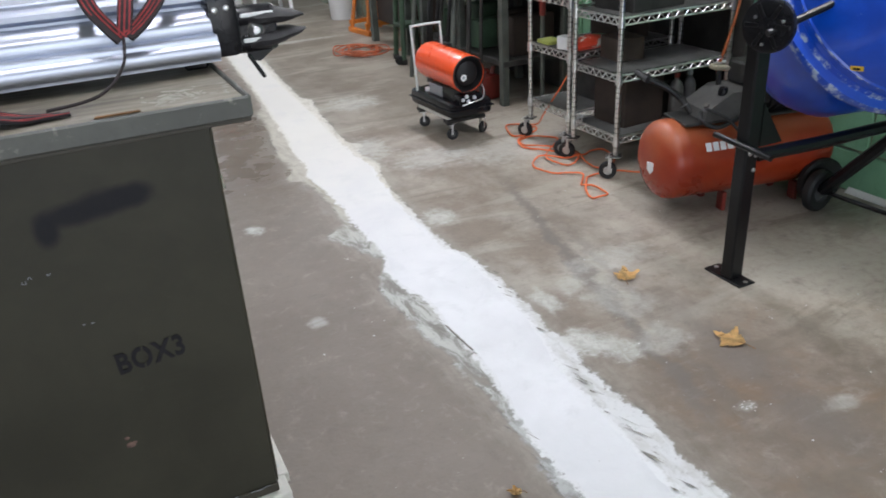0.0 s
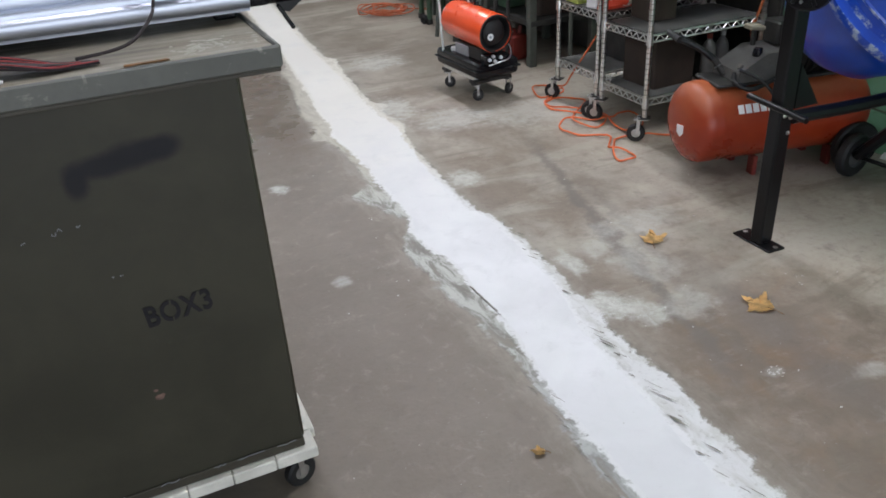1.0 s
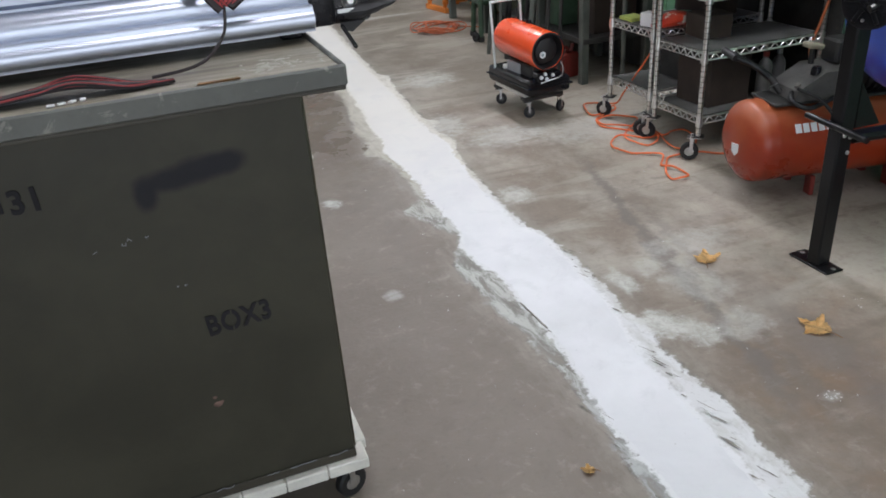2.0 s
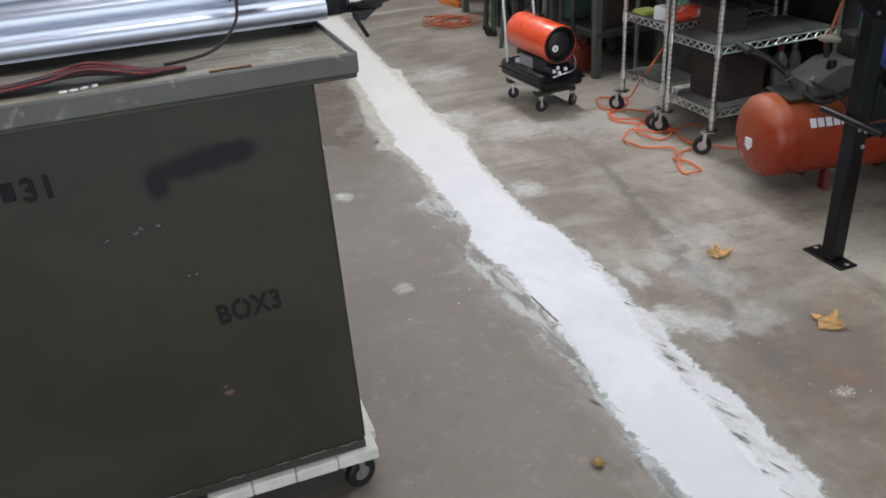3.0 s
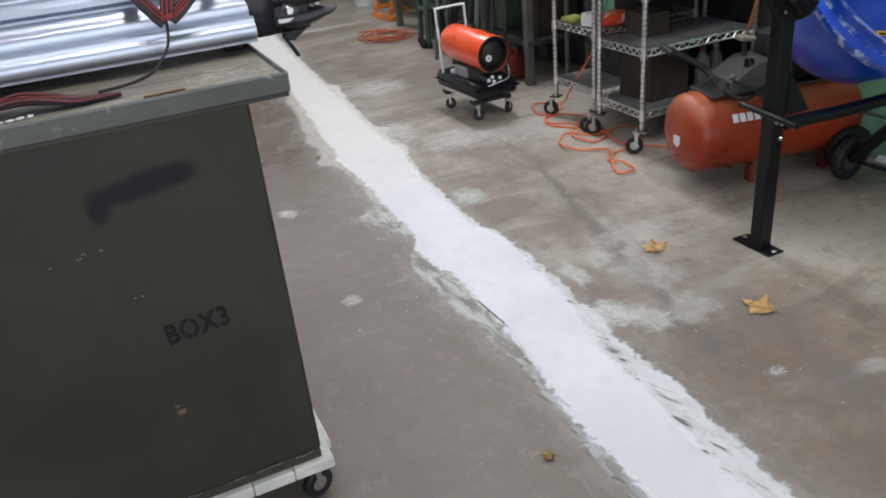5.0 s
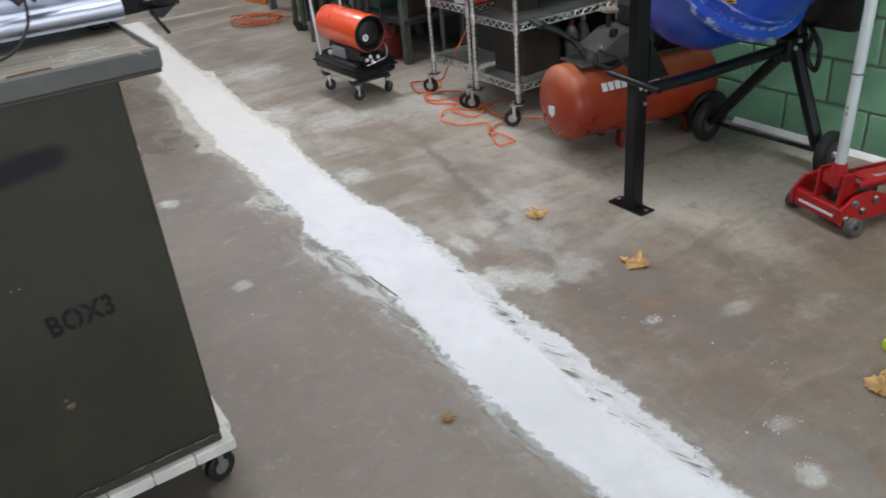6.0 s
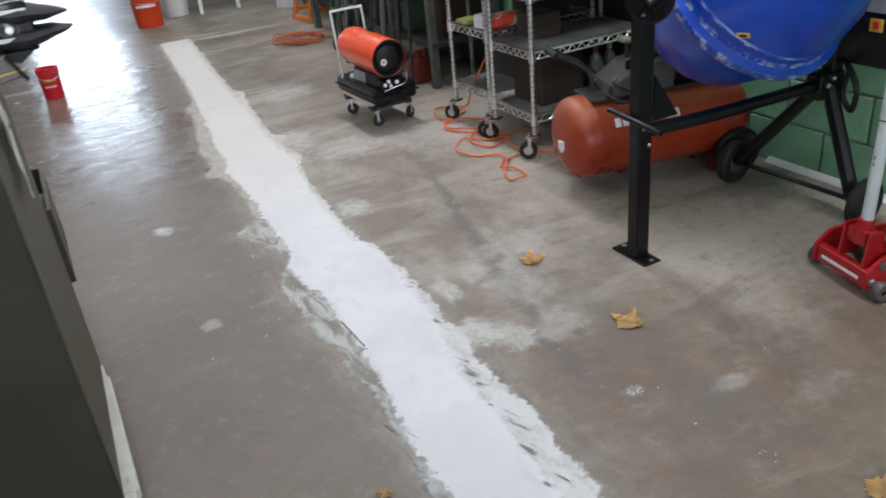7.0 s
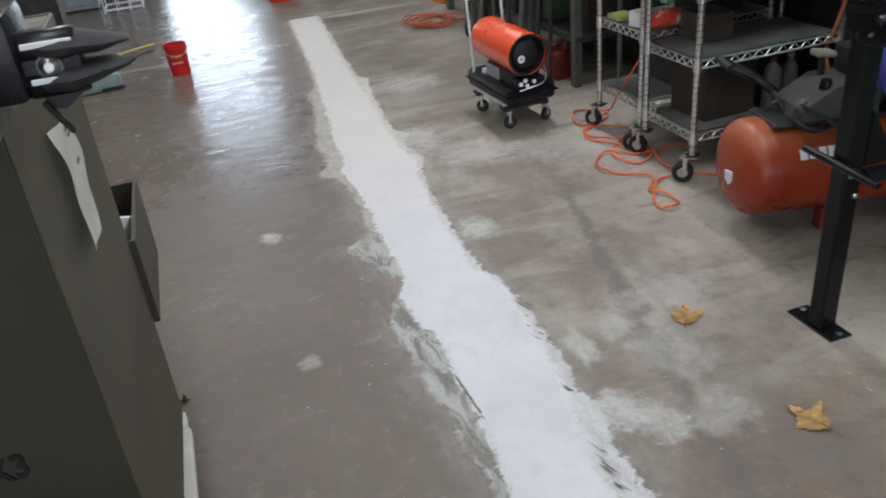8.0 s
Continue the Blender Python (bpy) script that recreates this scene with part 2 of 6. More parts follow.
# concrete floor with old stains, pale smears beside the filled trench and a sealed, shiny stretch
def floor_material():
    n = Nodes("stained_concrete")
    co = n.node("ShaderNodeNewGeometry").outputs["Position"]
    sep = n.node("ShaderNodeSeparateXYZ", Vector=co)
    x, y = sep.outputs[0], sep.outputs[1]
    big, mid, fine = n.noise(co, 0.9, 6, 0.6), n.noise(co, 3.2, 10, 0.66), n.noise(co, 60, 4)
    torn = n.noise(co, 6.0, 12, 0.68)
    grit = n.noise(co, 26, 9, 0.70)
    streak = n.noise(n.node("ShaderNodeMapping", Vector=co, Rotation=(0, 0, radians(-22)), Scale=(1.5, 1.0, 1)).outputs[0], 1.7, 12, 0.66)
    sweep_co = n.node("ShaderNodeMapping", Vector=co, Rotation=(0, 0, radians(-28)), Scale=(0.55, 1.9, 1)).outputs[0]
    mottle = n.noise(co, 1.6, 12, 0.64, 0.25)
    c = n.mix(n.step(big, 0.34, 0.66), (0.136, 0.109, 0.087), (0.178, 0.150, 0.124))
    c = n.mix(n.math("MULTIPLY", n.step(mid, 0.48, 0.74), 0.5), c, (0.125, 0.104, 0.088))
    c = n.mix(n.math("MULTIPLY", n.step(torn, 0.55, 0.75), 0.30), c, (0.235, 0.215, 0.190))
    # the less sealed side by the machines: paler, cloudier
    right = n.step(n.math("ADD", x, n.math("MULTIPLY", torn, 0.4)), 1.35, 1.75)
    c = n.mix(n.math("MULTIPLY", right, 0.75), c, n.mix(n.step(streak, 0.38, 0.64), (0.205, 0.168, 0.132), (0.440, 0.405, 0.350)))
    dark = n.math("MULTIPLY", n.step(mottle, 0.50, 0.70), n.math("MULTIPLY", right, 0.5))
    c = n.mix(dark, c, (0.128, 0.106, 0.090))
    # brown worn floor beside the trench, towards the wide gateway
    brown = n.math("MULTIPLY", n.step(n.math("ADD", y, n.math("MULTIPLY", mottle, 1.2)), 2.95, 2.10), n.math("MULTIPLY", n.step(x, 1.2, 1.5), 0.85))
    c = n.mix(brown, c, n.mix(n.step(torn, 0.35, 0.7), (0.105, 0.074, 0.053), (0.185, 0.142, 0.108)))
    c = n.mix(n.math("MULTIPLY", brown, n.step(n.noise(co, 4.2, 9, 0.66, 0.6), 0.48, 0.66, 0.0, 0.55)), c, (0.200, 0.118, 0.062))
    c = n.mix(n.math("MULTIPLY", brown, n.step(n.noise(sweep_co, 5.5, 9, 0.70, 0.4), 0.54, 0.68, 0.0, 0.42)), c, (0.34, 0.31, 0.27))
    # paler floor under the machines: light missing there is painted in
    lightened = n.math("MULTIPLY", n.step(n.math("ADD", x, n.math("MULTIPLY", torn, 0.5)), 2.05, 2.55), n.step(n.math("ADD", y, n.math("MULTIPLY", mottle, 0.8)), 1.75, 2.15))
    c = n.mix(n.math("MULTIPLY", lightened, n.step(grit, 0.25, 0.65, 0.35, 0.7)), c, (0.46, 0.425, 0.355))
    # fine mottling
    fleck = n.noise(co, 13, 9, 0.74, 0.4)
    c = n.mix(n.step(fleck, 0.50, 0.30, 0.0, 0.42), c, (0.095, 0.074, 0.056))
    c = n.mix(n.step(fleck, 0.53, 0.72, 0.0, 0.38), c, (0.36, 0.335, 0.29))
    # darker, brown-grey floor past the heater
    c = n.mix(n.math("MULTIPLY", n.step(n.math("ADD", y, n.math("MULTIPLY", mottle, 1.0)), 4.7, 6.0), n.math("MULTIPLY", right, 0.72)), c, n.mix(n.step(streak, 0.42, 0.66), (0.120, 0.100, 0.078), (0.205, 0.180, 0.145)))
    # sweeping wipes left by a squeegee, pale and dark
    wipes = n.noise(sweep_co, 1.9, 9, 0.62, 0.7)
    side = n.step(n.math("ADD", x, n.math("MULTIPLY", torn, 0.3)), 1.30, 1.60)
    c = n.mix(n.math("MULTIPLY", n.step(wipes, 0.52, 0.64), n.math("MULTIPLY", n.math("MULTIPLY", side, n.step(n.math("ADD", y, n.math("MULTIPLY", mottle, 0.8)), 1.9, 2.6)), 0.50)), c, (0.40, 0.38, 0.325))
    c = n.mix(n.math("MULTIPLY", n.step(wipes, 0.47, 0.36), n.math("MULTIPLY", side, 0.55)), c, (0.125, 0.100, 0.076))
    # dark wheel tracks
    for tx, sl, w, y0, y1, k in ((1.06, 0.235, 0.055, 1.35, 3.7, 0.75), (1.155, 0.235, 0.045, 1.3, 3.2, 0.38), (1.54, 0.10, 0.13, 1.0, 2.4, 0.5)):
        line = n.math("ABSOLUTE", n.math("SUBTRACT", n.math("ADD", x, n.math("MULTIPLY", n.math("SUBTRACT", torn, 0.5), 0.25)), n.math("ADD", n.math("MULTIPLY", y, sl), tx)))
        m = n.math("MULTIPLY", n.step(line, w, w * 0.1), n.math("MULTIPLY", n.step(y, y0, y0 + 0.4), n.step(y, y1, y1 - 0.5)))
        c = n.mix(n.math("MULTIPLY", m, k), c, (0.115, 0.104, 0.098))
    # floor tone: a little olive dust in the grey
    c = n.mix(0.16, c, (0.245, 0.200, 0.145))
    # scraped skim and smears past both edges of the trench
    white_l, white_r, skim_l, skim_r = (n.profile(y, p) for p in (WHITE_LEFT, WHITE_RIGHT, SKIM_LEFT, SKIM_RIGHT))
    wipe = n.noise(n.node("ShaderNodeMapping", Vector=co, Rotation=(0, 0, radians(14)), Scale=(2.6, 0.8, 1)).outputs[0], 9.0, 9, 0.70, 0.5)
    wobble = n.math("ADD", n.math("MULTIPLY", n.math("SUBTRACT", torn, 0.5), 0.10), n.math("MULTIPLY", n.math("SUBTRACT", grit, 0.5), 0.08))
    ends = n.step(y, 8.07, 8.03)
    far = n.step(y, 3.1, 3.8)
    blot = n.step(n.noise(co, 16, 8, 0.72, 0.8), 0.42, 0.58)
    cream = (0.45, 0.43, 0.365)
    out_l, out_r = n.math("SUBTRACT", white_l, x), n.math("SUBTRACT", x, white_r)
    past_l = n.math("SUBTRACT", n.math("SUBTRACT", n.math("ADD", skim_l, 0.016), x), wobble)
    past_r = n.math("SUBTRACT", n.math("SUBTRACT", x, skim_r), wobble)
    d = n.math("MAXIMUM", out_l, out_r)
    # faint haze of dust round the smears
    haze = n.math("MULTIPLY", n.step(n.math("ADD", n.math("MAXIMUM", past_l, past_r), n.math("MULTIPLY", n.math("SUBTRACT", wipe, 0.5), 0.30)), 0.10, -0.03), n.math("MULTIPLY", ends, 0.30))
    c = n.mix(haze, c, (0.36, 0.345, 0.30))
    tone_l = n.mix(n.step(wipe, 0.40, 0.58), n.mix(far, (0.185, 0.180, 0.160), (0.36, 0.335, 0.28)), n.mix(far, (0.47, 0.475, 0.45), cream))
    near_l = n.step(y, 1.95, 1.7)
    tone_l = n.mix(n.math("MULTIPLY", near_l, 0.75), tone_l, n.mix(n.step(wipe, 0.36, 0.6), (0.23, 0.235, 0.23), (0.40, 0.41, 0.41)))
    cover_l = n.math("MULTIPLY", n.step(past_l, 0.008, -0.016), n.step(n.math("SUBTRACT", wipe, n.math("MULTIPLY", past_l, 1.6)), 0.36, 0.50, 0.12, 0.88))
    tone_r = n.mix(n.step(wipe, 0.36, 0.56), n.mix(far, (0.52, 0.52, 0.505), cream), n.mix(far, (0.62, 0.625, 0.63), (0.58, 0.56, 0.50)))
    cover_r = n.math("MULTIPLY", n.step(past_r, 0.006, -0.014), n.step(n.math("SUBTRACT", grit, n.math("MULTIPLY", past_r, 2.2)), 0.36, 0.50, 0.25, 0.95))
    left_half = n.step(out_r, 0.0, -0.002)
    smear = n.math("MULTIPLY", n.math("MAXIMUM", n.math("MULTIPLY", cover_l, left_half), n.math("MULTIPLY", cover_r, n.step(out_l, 0.0, -0.002))), ends)
    c = n.mix(smear, c, n.mix(n.step(out_r, -0.10, -0.06), tone_l, tone_r))
    # dark grit caught along the outer edge of the skim
    rim_band = n.math("MULTIPLY", n.step(n.math("ABSOLUTE", n.math("MAXIMUM", past_l, past_r)), 0.014, 0.003), n.step(wipe, 0.50, 0.62))
    c = n.mix(n.math("MULTIPLY", n.math("MULTIPLY", rim_band, ends), 0.55), c, (0.080, 0.074, 0.064))
    crumble = n.math("ADD", d, n.math("ADD", n.math("MULTIPLY", n.math("SUBTRACT", torn, 0.5), 0.095), n.math("MULTIPLY", n.math("SUBTRACT", grit, 0.5), 0.085)))
    c = n.mix(n.math("MULTIPLY", n.math("MULTIPLY", n.step(crumble, 0.006, -0.008), ends), 0.95), c, n.mix(n.step(y, 3.2, 5.5), (0.655, 0.66, 0.67), (0.60, 0.585, 0.53)))
    # single filler patches with broken edges
    for px, py, rx, ry, k, square in ((1.40, 3.27, 0.13, 0.13, 0.85, 0), (1.385, 2.36, 0.062, 0.125, 0.85, 1), (1.345, 2.05, 0.085, 0.12, 1.0, 0), (1.41, 1.97, 0.10, 0.15, 0.75, 0), (1.58, 1.93, 0.15, 0.12, 0.45, 0), (1.52, 2.40, 0.10, 0.10, 0.4, 0), (1.62, 2.24, 0.16, 0.20, 0.42, 1), 
                                      (1.50, 4.4, 0.16, 0.30, 0.6, 0), (0.59, 2.66, 0.055, 0.060, 0.55, 0), (0.597, 3.61, 0.066, 0.080, 1.0, 0), 
                                      (1.75, 5.4, 0.3, 0.25, 0.6, 0), (1.70, 4.05, 0.35, 0.22, 0.6, 0), (1.80, 2.50, 0.30, 0.14, 0.4, 0), (1.545, 1.525, 0.05, 0.035, 0.5, 0), (1.43, 0.985, 0.06, 0.04, 0.4, 0), (1.79, 1.40, 0.085, 0.045, 0.38, 0), (1.98, 1.25, 0.16, 0.09, 0.25, 0), (1.335, 0.825, 0.058, 0.055, 1.0, 0), (0.4, 7.1, 1.6, 0.05, 0.6, 0), (2.2, 3.9, 0.5, 0.3, 0.4, 0), (2.0, 7.9, 0.9, 0.08, 0.6, 0)):
        ex, ey = n.math("DIVIDE", n.math("SUBTRACT", x, px), rx), n.math("DIVIDE", n.math("SUBTRACT", y, py), ry)
        if square:
            rr = n.math("MAXIMUM", n.math("ABSOLUTE", n.math("ADD", ex, n.math("MULTIPLY", ey, 0.3))), n.math("ABSOLUTE", n.math("SUBTRACT", ey, n.math("MULTIPLY", ex, 0.3))))
        else:
            rr = n.math("SQRT", n.math("ADD", n.math("MULTIPLY", ex, ex), n.math("MULTIPLY", ey, ey)))
        v = n.math("ADD", n.math("SUBTRACT", 1.0, rr), n.math("ADD", n.math("MULTIPLY", n.math("SUBTRACT", torn, 0.5), 0.8 if square else 1.5), n.math("MULTIPLY", n.math("SUBTRACT", grit, 0.5), 1.1)))
        near = n.step(rr, 1.5, 1.1)
        c = n.mix(n.math("MULTIPLY", n.math("MULTIPLY", n.step(v, 0.1, 0.7), near), n.math("MULTIPLY", n.math("ADD", n.math("MULTIPLY", blot, 0.4), 0.6), k)), c, (0.49, 0.495, 0.46))
    # damp ring round the small filler spot by the gateway
    ex, ey = n.math("SUBTRACT", x, 1.345), n.math("SUBTRACT", y, 0.835)
    rr = n.math("ADD", n.math("SQRT", n.math("ADD", n.math("MULTIPLY", ex, ex), n.math("MULTIPLY", ey, ey))), n.math("MULTIPLY", n.math("SUBTRACT", torn, 0.5), 0.05))
    c = n.mix(n.math("MULTIPLY", n.math("MULTIPLY", n.step(rr, 0.15, 0.135), n.step(rr, 0.06, 0.10)), 0.45), c, (0.185, 0.175, 0.160))
    # scuffs and thin scratches
    scuff = n.noise(n.node("ShaderNodeMapping", Vector=co, Rotation=(0, 0, radians(35)), Scale=(1.0, 5.0, 1)).outputs[0], 5.0, 10, 0.72, 0.5)
    c = n.mix(n.math("MULTIPLY", n.step(scuff, 0.60, 0.72), 0.12), c, (0.33, 0.31, 0.28))
    c = n.mix(n.math("MULTIPLY", n.step(n.noise(co, 11, 10, 0.74, 0.7), 0.57, 0.70), 0.30), c, (0.085, 0.072, 0.060))
    # speckle and pits
    c = n.mix(n.math("MULTIPLY", n.step(fine, 0.55, 0.8), 0.35), c, (0.09, 0.08, 0.07))
    c = n.mix(n.math("MULTIPLY", n.step(n.noise(co, 75, 2, 0.5), 0.72, 0.78), 0.35), c, (0.45, 0.44, 0.42))
    shiny = n.math("MULTIPLY", n.step(n.math("ADD", x, n.math("MULTIPLY", big, 0.8)), 1.75, 1.2), n.step(n.math("ADD", y, n.math("MULTIPLY", mid, 1.5)), 3.7, 6.2))
    r = n.math("SUBTRACT", n.math("ADD", n.math("MULTIPLY", mid, 0.24), 0.36), n.math("MULTIPLY", shiny, n.step(torn, 0.40, 0.60, 0.22, 0.44)))
    r = n.math("ADD", r, n.math("MULTIPLY", smear, 0.2), clamp=True)
    waves = n.noise(n.node("ShaderNodeMapping", Vector=co, Scale=(1.8, 3.0, 1)).outputs[0], 3.2, 6, 0.62, 0.6)
    n.bump(n.math("ADD", n.math("MULTIPLY", fine, 0.12), n.math("MULTIPLY", waves, n.math("ADD", n.math("MULTIPLY", shiny, 0.75), 0.05))), 0.42, 0.02)
    return n.done(c, r)


def filler_material():
    n = Nodes("white_floor_filler")
    co = n.node("ShaderNodeNewGeometry").outputs["Position"]
    y = n.node("ShaderNodeSeparateXYZ", Vector=co).outputs[1]
    big, fine = n.noise(co, 2.5, 6, 0.6, 0.4), n.noise(co, 34, 5)
    c = n.mix(n.step(big, 0.3, 0.7), (0.61, 0.615, 0.63), (0.70, 0.705, 0.725))
    c = n.mix(n.math("MULTIPLY", n.step(n.math("ADD", y, n.math("MULTIPLY", big, 2.0)), 3.6, 6.0), 0.7), c, (0.60, 0.58, 0.52))
    c = n.mix(n.math("MULTIPLY", n.step(n.noise(co, 8, 9, 0.7, 0.9), 0.62, 0.78), 0.35), c, (0.56, 0.56, 0.54))
    c = n.mix(n.math("MULTIPLY", n.step(n.noise(co, 5.0, 10, 0.72, 0.6), 0.50, 0.66), 0.30), c, (0.50, 0.51, 0.52))
    c = n.mix(n.math("MULTIPLY", n.step(n.noise(co, 48, 3, 0.6), 0.70, 0.76), 0.5), c, (0.34, 0.33, 0.31))
    n.bump(n.math("ADD", n.math("MULTIPLY", fine, 0.4), big), 0.3, 0.01)
    return n.done(c, 0.75)


def drum_paint(name, scrape_at, rim=False):
    n = Nodes(name)
    co = n.node("ShaderNodeTexCoord").outputs["Object"]
    big = n.noise(co, 6, 6, 0.6)
    c = n.mix(n.step(big, 0.3, 0.7), (0.003, 0.048, 0.40), (0.005, 0.075, 0.56))
    rough = n.noise(co, 17, 12, 0.70, 0.3)
    scr = n.step(rough, scrape_at, scrape_at + 0.07)
    if rim:
        # cement rubbed along the outer edge and the inner corner of the rim
        off = n.t.nodes.new("ShaderNodeVectorMath")
        off.operation = "SUBTRACT"
        n.put(off.inputs[0], co)
        off.inputs[1].default_value = (0.488, 0.02, 0.912)
        turn = n.t.nodes.new("ShaderNodeVectorMath")
        turn.operation = "CROSS_PRODUCT"
        n.put(turn.inputs[0], off.outputs[0])
        turn.inputs[1].default_value = (0.0, -math.cos(0.688), math.sin(0.688))
        length = n.t.nodes.new("ShaderNodeVectorMath")
        length.operation = "LENGTH"
        n.put(length.inputs[0], turn.outputs[0])
        d = n.math("ADD", length.outputs["Value"], n.math("MULTIPLY", n.math("SUBTRACT", n.noise(co, 9, 6, 0.7), 0.5), 0.016))
        edge = n.math("MAXIMUM", n.step(d, 0.3765, 0.3800), n.math("MULTIPLY", n.step(d, 0.3475, 0.3500), n.step(d, 0.3560, 0.3530)))
        edge = n.math("MULTIPLY", edge, n.step(n.noise(co, 26, 8, 0.7), 0.46, 0.60))
        scr = n.math("MAXIMUM", scr, edge)
    c = n.mix(n.math("MULTIPLY", scr, 0.8), c, (0.50, 0.58, 0.66))
    dust = n.math("MULTIPLY", n.step(n.noise(co, 2.2, 6), 0.5, 0.8), 0.10)
    c = n.mix(dust, c, (0.10, 0.16, 0.32))
    n.bump(n.noise(co, 40, 4), 0.05, 0.004)
    n.put(n.bsdf.inputs["Coat Weight"], 0.35)
    n.put(n.bsdf.inputs["Coat Roughness"], 0.07)
    return n.done(c, n.math("ADD", n.math("MULTIPLY", scr, 0.4), 0.28))


def crate_paint():
    """Olive paint with a sprayed-out blot and rubbed chalk marks on the front."""
    n = Nodes("olive_crate_paint")
    co = n.node("ShaderNodeNewGeometry").outputs["Position"]
    sep = n.node("ShaderNodeSeparateXYZ", Vector=co)
    x, y, z = sep.outputs
    big, fine = n.noise(co, 3.5, 6, 0.6, 0.3), n.noise(co, 70, 3)
    grain = n.noise(n.node("ShaderNodeMapping", Vector=co, Scale=(1, 1, 9)).outputs[0], 6, 6, 0.65)
    c = n.mix(n.step(big, 0.3, 0.7), (0.034, 0.032, 0.022), (0.050, 0.047, 0.032))
    c = n.mix(n.math("MULTIPLY", n.step(grain, 0.55, 0.75), 0.3), c, (0.044, 0.041, 0.031))
    front = n.step(y, 1.80, 1.73)
    wob = n.math("MULTIPLY", n.math("SUBTRACT", n.noise(co, 14, 4), 0.5), 0.9)
    for px, pz, rx, rz, k in ((-0.068, 0.942, 0.056, 0.019, 0.95), (-0.012, 0.953, 0.050, 0.021, 0.95), (0.032, 0.958, 0.034, 0.020, 0.95), (-0.122, 0.922, 0.018, 0.026, 0.95)):
        ex, ez = n.math("DIVIDE", n.math("SUBTRACT", x, px), rx), n.math("DIVIDE", n.math("SUBTRACT", z, pz), rz)
        rr = n.math("ADD", n.math("SQRT", n.math("ADD", n.math("MULTIPLY", ex, ex), n.math("MULTIPLY", ez, ez))), wob)
        c = n.mix(n.math("MULTIPLY", front, n.math("MULTIPLY", n.step(rr, 1.6, 0.6), k)), c, (0.0025, 0.0022, 0.0070))
    # pale scuffs
    c = n.mix(n.math("MULTIPLY", n.step(n.noise(co, 9, 10, 0.75, 0.6), 0.665, 0.76), 0.5), c, (0.16, 0.16, 0.14))
    n.bump(n.math("ADD", n.math("MULTIPLY", fine, 0.4), grain), 0.12, 0.004)
    n.put(n.bsdf.inputs["Specular IOR Level"], 0.36)
    return n.done(c, n.math("ADD", n.math("MULTIPLY", big, 0.15), 0.42))


FLOOR, FILLER = floor_material(), filler_material()
CRATE = crate_paint()
# crate olive lightened for the side, with some wear spots
LIT_SIDE_OLIVE = paint("lit_side_olive_paint", (0.066, 0.057, 0.037), 0.5, var=0.25, scale=4, wear=(0.11, 0.095, 0.07), wear_at=0.66, wear_scale=6, spec=0.35)
OLIVE = paint("olive_metal_paint", (0.046, 0.040, 0.028), 0.5, var=0.2, wear=(0.14, 0.13, 0.11), wear_at=0.72)


def lid_wood():
    """Grimy plywood, its grain and dirt drawn out along x."""
    n = Nodes("worn_plywood")
    co = n.node("ShaderNodeTexCoord").outputs["Object"]
    drawn = n.node("ShaderNodeMapping", Vector=co, Scale=(0.9, 6.0, 1)).outputs[0]
    grain, dirt, fine = n.noise(drawn, 9, 8, 0.65, 0.3), n.noise(drawn, 3.0, 8, 0.62, 0.5), n.noise(co, 60, 4)
    c = n.mix(n.step(grain, 0.35, 0.65), (0.175, 0.150, 0.112), (0.255, 0.235, 0.190))
    c = n.mix(n.math("MULTIPLY", n.step(dirt, 0.48, 0.62), 0.75), c, (0.085, 0.072, 0.055))
    c = n.mix(n.math("MULTIPLY", n.step(n.noise(co, 5, 8, 0.7), 0.58, 0.68), 0.6), c, (0.34, 0.315, 0.265))
    c = n.mix(n.math("MULTIPLY", n.step(fine, 0.55, 0.75), 0.4), c, (0.10, 0.085, 0.065))
    n.bump(grain, 0.2, 0.003)
    return n.done(c, n.math("ADD", n.math("MULTIPLY", dirt, 0.2), 0.45))


LID_TOP = lid_wood()
LID_EDGE = paint("grey_green_edge", (0.105, 0.108, 0.098), 0.55, var=0.2, wear=(0.21, 0.205, 0.185), wear_at=0.56, wear_scale=20)
WHITE_CRUST = paint("dried_white_paint", (0.86, 0.86, 0.84), 0.7, var=0.06)
BLACK_INK = paint("black_stencil_ink", (0.014, 0.013, 0.016), 0.7, var=0.3, spec=0.3)
CHALK = paint("chalk", (0.50, 0.49, 0.47), 0.8, var=0.3)
WHITE_WOOD = paint("white_painted_wood", (0.70, 0.68, 0.62), 0.6, var=0.12, scale=12, wear=(0.34, 0.29, 0.22), wear_at=0.66, wear_scale=14)
RUBBER = paint("black_rubber", (0.009, 0.009, 0.010), 0.6, var=0.3, scale=12)
STEEL = paint("zinc_steel", (0.62, 0.63, 0.64), 0.34, 1.0, var=0.12, scale=20)
CHROME = paint("chrome_wire", (0.80, 0.80, 0.79), 0.30, 1.0, var=0.10, scale=25, wear=(0.35, 0.32, 0.27), wear_at=0.74, wear_scale=25)


